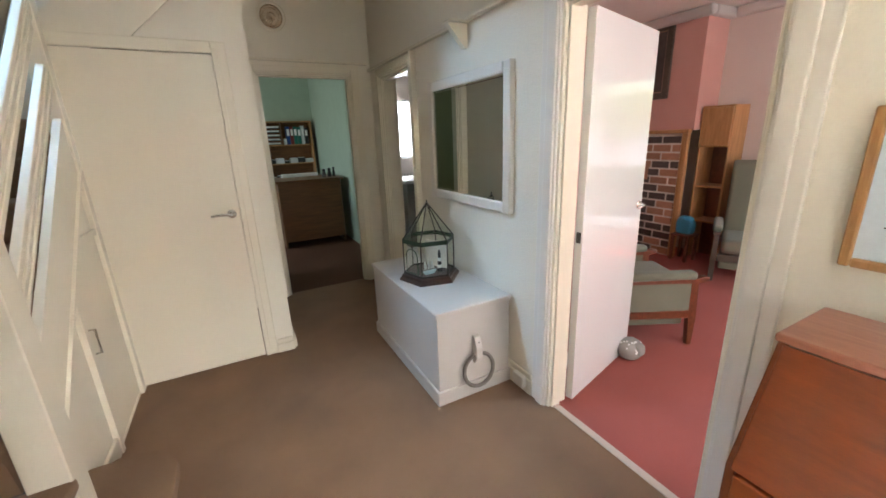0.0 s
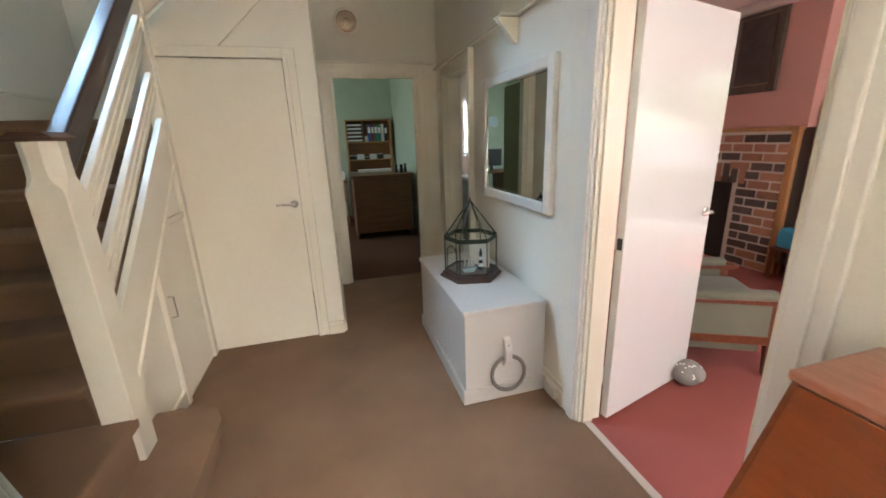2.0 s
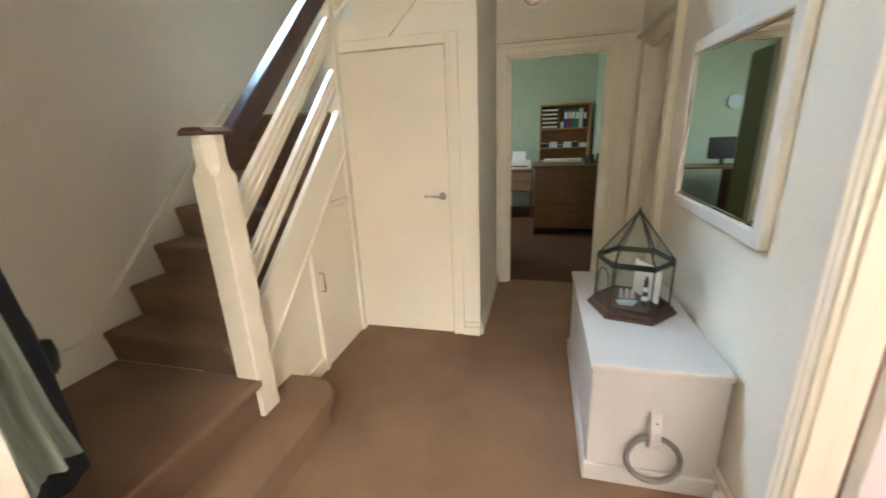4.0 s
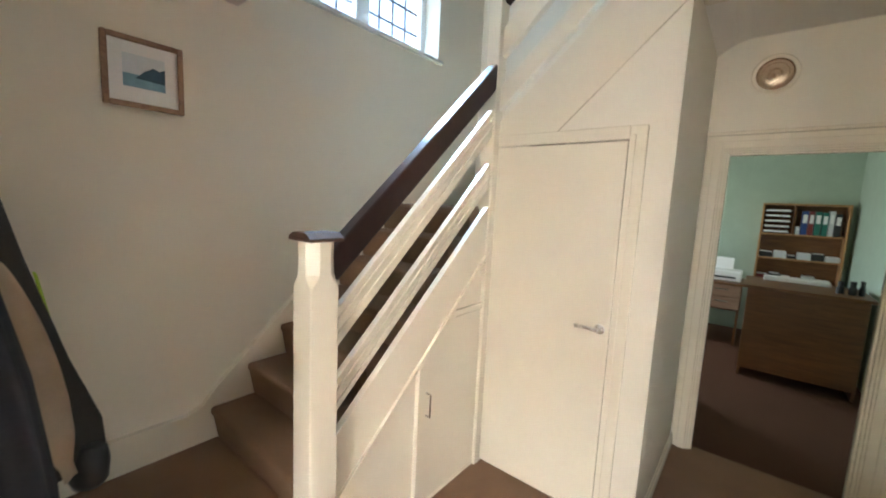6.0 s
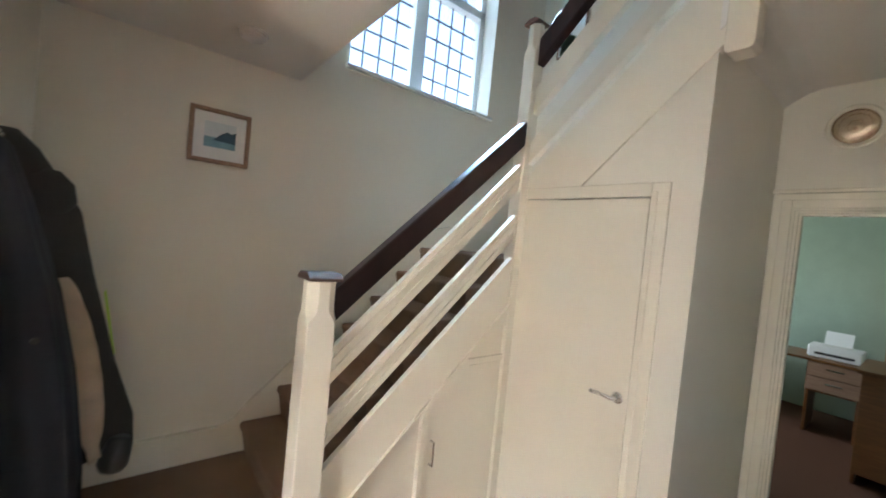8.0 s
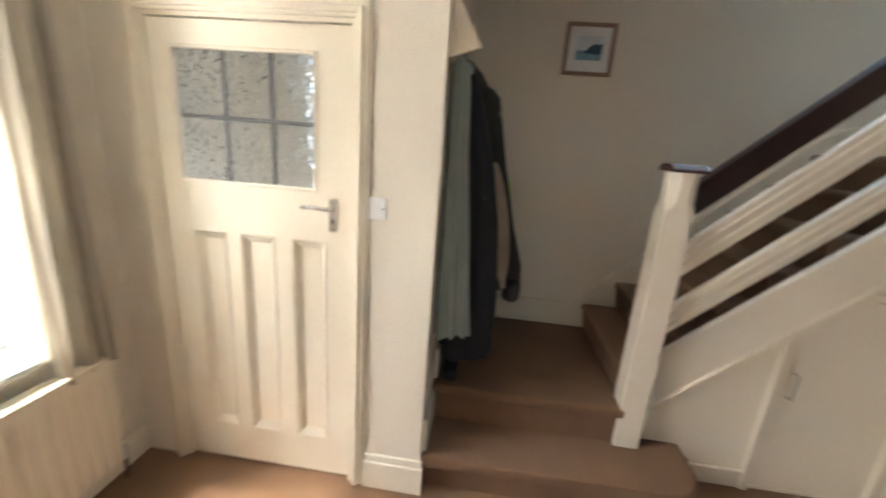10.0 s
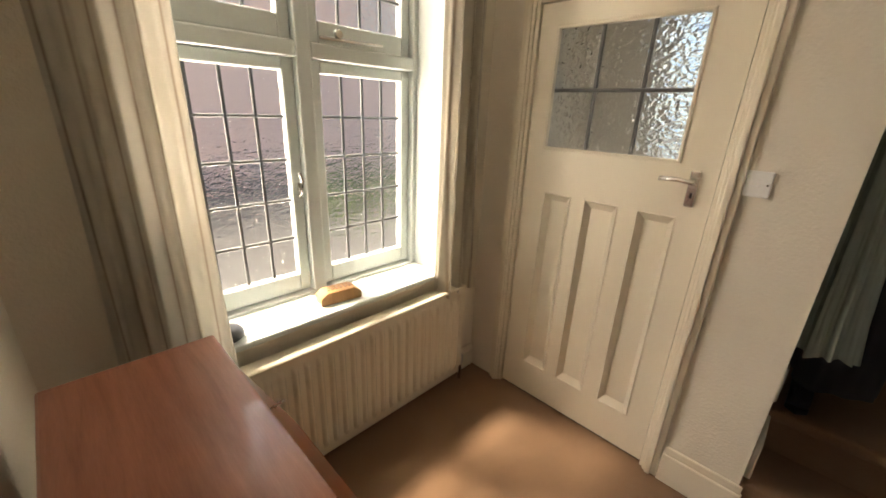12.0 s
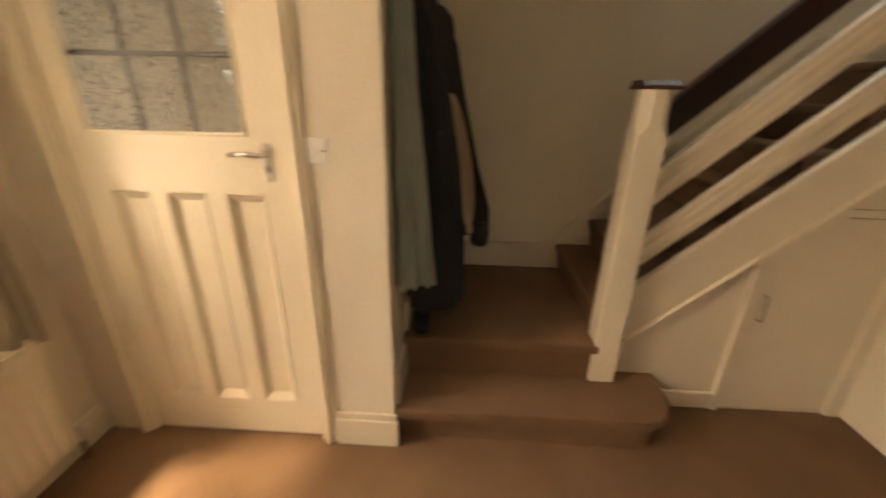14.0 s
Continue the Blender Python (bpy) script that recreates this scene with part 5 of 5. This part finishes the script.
# ---- living room ----
fire = thing("fireplace", "brick fireplace in a golden oak surround", "fireplace")
FX = 4.66
back = wall("backing", "x", FX + 0.003, 4.70, 2.86, 4.05, 0, 1.37, [(3.33, 4.05, 0.0, 0.92)], M["mortar"], fire)
del back["kind"]
# thin near-black sheet across the fire opening
part("firebox", box((4.69, 3.30, 0.0), (4.70, 4.06, 0.95), 0), M["fire_dark"], fire)
part("post", box((FX - 0.01, 2.79, 0.0), (4.70, 2.855, 1.37), 0.004), M["pine"], fire)
part("mantel", box((FX - 0.03, 2.78, 1.37), (4.70, 4.06, 1.41), 0.006, 2), M["pine"], fire)
brick_box = box((-0.012, -0.1, -0.036), (0.012, 0.1, 0.036), 0.004)
brick_half = box((-0.012, -0.044, -0.036), (0.012, 0.044, 0.036), 0.004)


def shared(bm, name, mat):
    me = bpy.data.meshes.new(name)
    bm.to_mesh(me)
    bm.free()
    me.materials.append(mat)
    return me


rnd = random.Random(7)
MB = {(h, d): shared(b.copy(), "brick", M["brick_dark" if d else "brick"]) for h, b in ((0, brick_box), (1, brick_half)) for d in (0, 1)}


def lay(y, z, half, dark, upright=False):
    ob = new("brick", MB[half, dark])
    ob.parent = fire
    ob.matrix_local = pose(FX + 0.008 + rnd.uniform(-0.003, 0.003), y, z, 90 if upright else rnd.uniform(-0.6, 0.6), 0, 0)


course = 0.09
for j in range(19):
    z = 0.045 + course * j
    if z > 1.33:
        break
    top = 3.33 if z < 1.02 else 4.05
    y = 2.862
    first = j % 2
    while y < top - 0.05:
        half = 1 if (first or top - y < 0.16) else 0
        first = 0
        w = 0.088 if half else 0.2
        dark = 1 if rnd.random() < 0.25 or (z < 1.02 and y + w > 3.2) else 0
        if not (0.82 < z < 1.06 and y > 3.2):
            lay(y + w / 2, z, half, dark)
        y += w + 0.018
for k in range(9):
    lay(3.24 + 0.09 * k, 0.955, 0, 1 if k % 3 else 0, True)

cab = thing("wall_unit", "golden oak wall unit with a cupboard over dark open shelves", "cabinet")
for y in (2.45, 2.735):
    part("side", box((4.80, y, 0.0), (5.07, y + 0.02, 1.63), 0.003), M["pine"], cab)
part("cupboard_door", box((4.785, 2.46, 1.24), (4.80, 2.75, 1.61), 0.003), M["pine"], cab)
for z in (0.42, 0.80, 1.22, 1.612):
    part("shelf", box((4.80, 2.47, z), (5.07, 2.735, z + 0.018), 0.002), M["pine"], cab)
part("back", box((5.06, 2.47, 0.0), (5.072, 2.735, 1.6), 0), M["mahogany"], cab)
bag = thing("blue_bag", "bright blue carrier bag beside the wall unit", "bag", at=(4.66, 2.69, 0.30))
part("body", prism([(-0.08, 0.0), (0.08, 0.0), (0.09, 0.12), (0.06, 0.2), (-0.05, 0.19), (-0.09, 0.11)], "x", -0.06, 0.06, 0.03), material("blue_plastic", (0.05, 0.3, 0.5), 0.4), bag)
stool = thing("side_table", "small dark wooden side table by the hearth", "table", at=(4.66, 2.69, 0))
part("tabletop", box((-0.1, -0.1, 0.28), (0.1, 0.1, 0.30), 0.004), M["mahogany"], stool)
for sx in (-0.08, 0.08):
    for sy in (-0.08, 0.08):
        part("leg", box((sx - 0.015, sy - 0.015, 0), (sx + 0.015, sy + 0.015, 0.28), 0.003), M["mahogany"], stool)

lp = thing("framed_picture", "dark wooden framed picture above the fireplace", "framed picture")
bm = bmesh.new()
LY0, LY1, LZ0, LZ1 = 3.09, 3.59, 1.74, 2.50
for a, b, c, d in ((LY0, LZ0, LY0 + 0.07, LZ1), (LY1 - 0.07, LZ0, LY1, LZ1), (LY0 + 0.07, LZ0, LY1 - 0.07, LZ0 + 0.07), (LY0 + 0.07, LZ1 - 0.07, LY1 - 0.07, LZ1)):
    add_box(bm, (4.665, a, b), (4.70, c, d), 0.01, 2)
M["dark_frame"] = wood("dark_grey_frame", (0.05, 0.038, 0.028), (0.1, 0.08, 0.06), 0.4)
part("frame", bm, M["dark_frame"], lp)
part("slip", box((4.68, LY0 + 0.066, LZ0 + 0.066), (4.69, LY1 - 0.066, LZ1 - 0.066), 0), M["frame_wood"], lp)
part("image", box((4.676, LY0 + 0.08, LZ0 + 0.08), (4.682, LY1 - 0.08, LZ1 - 0.08), 0), material("dark_painting", (0.06, 0.05, 0.045), 0.4, vary=0.6, scale=12), lp)


def pad(a, b, r=0.03):
    return box(a, b, r, 4)


def armchair(label, m, back, wood_mat, cloth):
    """Upholstered open-arm chair that faces its own -y."""
    ob = thing("armchair", label, "armchair")
    ob.matrix_world = m
    part("seat", pad((-0.27, -0.31, 0.28), (0.27, 0.26, 0.42), 0.045), cloth, ob, smooth=True)
    part("backrest", prism([(0.16, 0.38), (0.28, 0.38), (0.40, back - 0.03), (0.37, back), (0.29, back), (0.24, back - 0.04)], "x", -0.27, 0.27, 0.03), cloth, ob, smooth=True)
    for s in (-1, 1):
        x = s * 0.315
        part("arm_pad", pad((x - 0.04, -0.25, 0.475), (x + 0.04, 0.27, 0.53), 0.024), cloth, ob, smooth=True)
        part("arm", prism([(-0.345, 0.468), (-0.31, 0.455), (-0.25, 0.452), (0.27, 0.452), (0.27, 0.476), (-0.25, 0.476), (-0.30, 0.492), (-0.345, 0.49)], "x", x - 0.028, x + 0.028, 0.006), wood_mat, ob)
        part("side_panel", pad((x - 0.02, -0.24, 0.25), (x + 0.02, 0.27, 0.46), 0.012), cloth, ob)
        part("side_rail", box((x - 0.022, -0.26, 0.20), (x + 0.022, 0.30, 0.26), 0.006), wood_mat, ob)
        part("leg", prism([(-0.275, 0.46), (-0.215, 0.46), (-0.225, 0.22), (-0.245, 0.0), (-0.28, 0.0), (-0.285, 0.2)], "x", x - 0.022, x + 0.022, 0.006), wood_mat, ob)
        part("leg", prism([(0.25, 0.46), (0.30, 0.46), (0.32, 0.2), (0.36, 0.0), (0.325, 0.0), (0.27, 0.2)], "x", x - 0.022, x + 0.022, 0.006), wood_mat, ob)
    part("front_rail", box((-0.29, -0.27, 0.2), (0.29, -0.245, 0.27), 0.005), wood_mat, ob)
    part("valance", pad((-0.27, -0.24, 0.12), (0.27, 0.28, 0.2), 0.02), cloth, ob)
    return ob


armchair("sage green plush armchair with red-brown wooden arms", pose(2.86, 1.985, 0, 0, 0, 62) @ Matrix.Diagonal((1, 0.86, 1, 1)), 0.76, M["mahogany"], M["sage"])
armchair("high-backed sage green armchair with dark wooden arms", pose(4.62, 2.0, 0, 0, 0, -64), 1.1, M["dark_frame"], M["sage"])

stop = thing("doorstop", "grey fabric animal doorstop with white spots against the door", "doorstop", at=(2.43, 1.69, 0), rz=20)
bm = bmesh.new()
bmesh.ops.create_icosphere(bm, subdivisions=3, radius=1)
for v in bm.verts:
    v.co = Vector((v.co.x * 0.09, v.co.y * 0.08, max(0.0, 0.066 + v.co.z * 0.07 + 0.008 * noise.noise(v.co * 2))))
part("body", bm, material("grey_spotted_cloth", (0.3, 0.28, 0.26), 0.9, vary=0.15, scale=12, bump=0.3, bump_scale=300), stop, smooth=True)
part("head", lathe([(0.02, -0.03), (0.042, -0.015), (0.045, 0.01), (0.03, 0.03), (0.008, 0.036)], 16, pose(-0.01, -0.055, 0.085, 80, 0, 0)), material("grey_spotted_cloth", (0.3, 0.28, 0.26), 0.9, vary=0.15, scale=12), stop, smooth=True)
rnd = random.Random(3)
for _ in range(26):
    a, e = rnd.uniform(0, math.tau), rnd.uniform(0.1, 1.2)
    d = Vector((math.cos(a) * math.cos(e) * 0.09, math.sin(a) * math.cos(e) * 0.08, 0.066 + math.sin(e) * 0.07))
    n = Vector((math.cos(a) * math.cos(e), math.sin(a) * math.cos(e), math.sin(e)))
    bm = lathe([(0.0055, -0.002), (0.0055, 0.002), (0.002, 0.003)], 8, Matrix.Translation(d) @ n.to_track_quat("Z", "Y").to_matrix().to_4x4())
    part("spot", bm, M["paper"], stop)
# south window, never in view: added to let light into the living room
lw = thing("window_3", "wide white framed living room window added out of view", "window")
tagged(lw, kind="structure")
bm = bmesh.new()
for a, b in (((2.2, 0.8), (2.26, 2.2)), ((4.34, 0.8), (4.4, 2.2)), ((2.26, 0.8), (4.34, 0.86)), ((2.26, 2.14), (4.34, 2.2)), ((2.92, 0.86), (2.98, 2.14)), ((3.62, 0.86), (3.68, 2.14))):
    add_box(bm, (a[0], -1.79, a[1]), (b[0], -1.73, b[1]), 0.004)
part("window_frame", bm, M["white_gloss"], lw)
for a, b in ((2.26, 2.92), (2.98, 3.62), (3.68, 4.34)):
    p = part("pane", box((a, -1.762, 0.86), (b, -1.758, 2.14), 0), M["glass"], lw)
    p.visible_shadow = False

# ---- office ----
desk = thing("desk", "dark oak veneered desk with a panelled back", "desk")
part("top", box((0.83, 5.86, 0.905), (1.735, 6.62, 0.935), 0.004), M["desk_wood"], desk)
part("back_panel", box((0.86, 5.90, 0.09), (1.70, 5.925, 0.905), 0.003), M["desk_wood"], desk)
for x in (0.86, 1.675):
    part("side_panel", box((x, 5.925, 0.0), (x + 0.025, 6.58, 0.905), 0.003), M["desk_wood"], desk)
part("front_panel", box((0.885, 6.5, 0.09), (1.675, 6.52, 0.905), 0), M["desk_wood"], desk)
key = thing("paper_tray", "long white document tray on the dark desk", "tray", at=(1.25, 6.5, 0.935))
part("body", box((-0.27, -0.06, 0), (0.25, 0.06, 0.045), 0.006), M["paper"], key)
for x, h, r in ((1.52, 0.11, 0.028), (1.60, 0.12, 0.03), (1.66, 0.13, 0.022)):
    ob = thing("desk_ornament", "small dark desk ornament", "ornament", "ornaments on the desk", at=(x, 6.1, 0.935))
    part("body", lathe([(r, 0), (r, h * 0.5), (r * 0.7, h * 0.6), (r * 0.8, h), (r * 0.3, h + 0.005)], 14), M["black"], ob, smooth=False)

shelf = thing("bookshelf", "dark oak shelf unit filled with binders, trays and papers", "bookshelf")
BX0, BX1, BZ0, BZ1 = 0.90, 1.73, 0.76, 1.79
part("back", box((BX0, 7.93, BZ0), (BX1, 7.945, BZ1), 0), M["desk_wood"], shelf)
for x in (BX0, BX1 - 0.022):
    part("side", box((x, 7.74, BZ0), (x + 0.022, 7.93, BZ1), 0.002), M["pine"], shelf)
for z in (BZ0, 1.06, 1.38, BZ1 - 0.02):
    part("shelf", box((BX0 + 0.022, 7.745, z), (BX1 - 0.022, 7.93, z + 0.02), 0.002), M["pine"], shelf)
part("divider", box((1.22, 7.75, 1.40), (1.235, 7.93, 1.77), 0), M["desk_wood"], shelf)
low = thing("low_cabinet", "dark low cabinet under the shelf unit", "cabinet")
part("body", box((0.88, 7.45, 0.0), (1.75, 7.93, 0.755), 0.004), M["desk_wood"], low)
part("door", box((0.9, 7.43, 0.05), (1.3, 7.45, 0.72), 0.004), M["desk_wood"], low)
part("door", box((1.32, 7.43, 0.05), (1.73, 7.45, 0.72), 0.004), M["desk_wood"], low)
cols = [("blue", (0.02, 0.06, 0.22)), ("maroon", (0.18, 0.03, 0.03)), ("green", (0.02, 0.15, 0.11)), ("white", (0.6, 0.62, 0.62)), ("black", (0.02, 0.02, 0.02))]
BM = {n: material(n + "_binder_card", c, 0.5) for n, c in cols}
x = 1.25
for n, w, h in (("white", 0.045, 0.10), ("blue", 0.06, 0.30), ("maroon", 0.055, 0.3), ("green", 0.06, 0.3), ("green", 0.06, 0.29), ("white", 0.05, 0.31), ("black", 0.06, 0.28)):
    ob = thing("ring_binder", n + " ring binder standing on the shelf", "binder", "binders on the shelf", at=(x, 7.76, 1.40))
    part("cover", box((0, 0, 0), (w - 0.004, 0.15, h), 0.003), BM[n], ob)
    part("spine_label", box((0.008, -0.0015, h * 0.5), (w - 0.012, 0.001, h * 0.85), 0), M["paper"], ob)
    x += w + 0.004
for i in range(5):
    ob = thing("letter_tray", "grey letter tray with papers on the shelf", "tray", "stacked letter trays", at=(0.93, 7.755, 1.402 + 0.068 * i))
    part("tray", box((0, 0, 0), (0.27, 0.16, 0.012), 0.002), M["dark_metal"], ob)
    part("paper", box((0.01, 0.004, 0.0125), (0.255, 0.15, 0.035), 0.002), M["paper"], ob)
rnd = random.Random(11)
for z in (0.782, 1.082):
    x = 0.93
    while x < 1.6:
        w, h = rnd.uniform(0.08, 0.16), rnd.uniform(0.04, 0.16)
        n = rnd.choice(["white", "black", "white", "maroon"])
        ob = thing("paper_stack", "loose stack of papers and small boxes on the shelf", "papers", "papers on the shelf", at=(x, 7.765, z))
        part("body", box((0, 0, 0), (w, 0.14, h * 0.6), 0.003), BM[n], ob)
        part("top_sheet", box((0.005, -0.004, h * 0.6), (w - 0.01, 0.13, h * 0.6 + 0.004), 0), M["paper"], ob)
        x += w + 0.01
dr = thing("drawer_unit", "small oak desk drawer unit with chrome pulls", "drawers")
part("top", box((-0.9, 6.88, 0.76), (0.83, 7.5, 0.785), 0.003), M["desk_wood"], dr)
part("body", box((0.40, 6.92, 0.44), (0.81, 7.45, 0.76), 0.003), M["desk_wood"], dr)
for z in (0.46, 0.61):
    d = part("drawer", box((0.41, 6.90, z), (0.80, 6.92, z + 0.14), 0.003), M["frame_wood"], dr)
    part("pull", box((0.55, 6.888, z + 0.08), (0.68, 6.90, z + 0.095), 0.003), M["chrome"], d)
part("body", box((-0.78, 6.92, 0.1), (-0.40, 7.45, 0.76), 0.003), M["desk_wood"], dr)
for z in (0.3, 0.45, 0.6):
    d = part("drawer", box((-0.77, 6.90, z), (-0.41, 6.92, z + 0.14), 0.003), M["frame_wood"], dr)
    part("pull", box((-0.66, 6.888, z + 0.08), (-0.53, 6.90, z + 0.095), 0.003), M["chrome"], d)
for x in (0.405, 0.78, -0.88):
    part("leg", box((x, 6.95, 0.0), (x + 0.025, 7.42, 0.76), 0.002), M["desk_wood"], dr)
prn = thing("printer", "white desktop printer with paper in its tray", "printer", at=(0.58, 7.18, 0.785))
part("body", box((-0.21, -0.15, 0), (0.21, 0.15, 0.13), 0.02, 3), M["paper"], prn)
part("output_slot", box((-0.15, -0.152, 0.035), (0.15, -0.148, 0.06), 0), M["black"], prn)
part("paper", prism([(0.08, 0.12), (0.083, 0.12), (0.16, 0.27), (0.157, 0.27)], "x", -0.11, 0.11), M["paper"], prn)
mon = thing("computer_monitor", "black flat computer monitor on the desk", "monitor", at=(-0.28, 7.2, 0.785))
part("screen", box((-0.2, -0.02, 0.09), (0.2, 0.02, 0.40), 0.008), M["black"], mon)
part("stand", box((-0.03, 0.0, 0.0), (0.03, 0.03, 0.12), 0.004), M["black"], mon)
part("foot", box((-0.11, -0.07, 0.0), (0.11, 0.08, 0.012), 0.004), M["black"], mon)
ck = thing("wall_clock", "round pale blue wall clock in the office", "clock", at=(-0.62, 7.95, 1.70))
part("case", lathe([(0.115, 0), (0.118, 0.02), (0.108, 0.03)], 32, pose(0, 0, 0, 90, 0, 0)), M["white"], ck)
part("face", lathe([(0.106, 0.028), (0.104, 0.0315)], 32, pose(0, 0, 0, 90, 0, 0)), material("pale_clock_face", (0.35, 0.5, 0.58), 0.4), ck)
wd = thing("tall_cupboard", "tall olive painted cupboard beside the office door", "cupboard")
M["olive"] = material("olive_paint", (0.22, 0.22, 0.115), 0.45, vary=0.08, scale=3)
part("body", box((-0.5, 4.215, 0.0), (0.44, 5.06, 2.02), 0.004), M["olive"], wd)
part("door", box((0.44, 4.22, 0.05), (0.455, 5.055, 2.0), 0.003), M["olive"], wd)

# ---- kitchen ----
kw = thing("window_4", "white framed kitchen window behind a net curtain", "window")
tagged(kw, kind="structure")
bm = bmesh.new()
for a, b in (((2.98, 1.06), (3.04, 2.1)), ((3.92, 1.06), (3.98, 2.1)), ((3.04, 1.06), (3.92, 1.12)), ((3.04, 2.04), (3.92, 2.1)), ((3.04, 1.77), (3.92, 1.82)), ((3.44, 1.12), (3.50, 1.77))):
    add_box(bm, (a[0], 7.22, a[1]), (b[0], 7.28, b[1]), 0.004)
part("window_frame", bm, M["white_gloss"], kw)
p = part("pane", box((3.04, 7.248, 1.12), (3.92, 7.252, 2.04), 0), M["glass"], kw)
p.visible_shadow = False
net = thing("net_curtain", "white net curtain across the kitchen window", "curtain")
part("cloth", add_sheet(bmesh.new(), lambda u, v: (2.99 + 0.98 * u, 7.17 + 0.012 * math.sin(u * 70), 1.12 + 0.95 * v), 140, 4, 0.001), M["net"], net, smooth=True)
kr = thing("radiator", "white panel radiator under the kitchen window", "radiator")
part("panel", add_sheet(bmesh.new(), lambda u, v: (3.02 + 0.9 * u, 7.10 + 0.012 * max(0, math.cos(u * 100)), 0.3 + 0.5 * v), 120, 4, 0.004), M["white"], kr)
for x in (3.12, 3.8):
    part("leg", box((x, 7.1, 0), (x + 0.02, 7.13, 0.3), 0), M["white"], kr)
kc = thing("kitchen_counter", "kitchen counter with a white top and brown-grey panel", "counter")
part("body", box((2.32, 4.95, 0.0), (3.2, 5.55, 0.86), 0.003), material("taupe_panel", (0.17, 0.145, 0.115), 0.5), kc)
part("worktop", box((2.29, 4.92, 0.86), (3.22, 5.58, 0.90), 0.006), M["white"], kc)
sh = thing("tall_unit", "dark wooden tall kitchen unit with open shelves", "cabinet")
part("body", box((2.02, 6.6, 0.0), (2.4, 7.18, 1.95), 0.004), M["mahogany"], sh)
for z in (0.5, 0.95, 1.4):
    part("shelf", box((2.0, 6.58, z), (2.42, 6.62, z + 0.03), 0.003), M["dark_frame"], sh)

# garden window of the living room
gw = thing("window_5", "white painted garden window of the living room", "window")
tagged(gw, kind="structure")
a, b, c, d = EAST_WINDOW
bm = bmesh.new()
for y0, z0, y1, z1 in ((a, c, a + 0.05, d), (b - 0.05, c, b, d), (a + 0.05, c, b - 0.05, c + 0.05), (a + 0.05, d - 0.05, b - 0.05, d), (1.0, c + 0.05, 1.05, d - 0.05)):
    add_box(bm, (5.11, y0, z0), (5.17, y1, z1), 0.005)
part("window_frame", bm, M["white_gloss"], gw)
for y0, y1 in ((a + 0.05, 1.0), (1.05, b - 0.05)):
    p = part("pane", box((5.138, y0, c + 0.05), (5.142, y1, d - 0.05), 0), M["glass"], gw)
    p.visible_shadow = False
part("window_sill", box((5.02, a - 0.03, c - 0.025), (5.11, b + 0.03, c), 0.006), M["white_gloss"], gw)
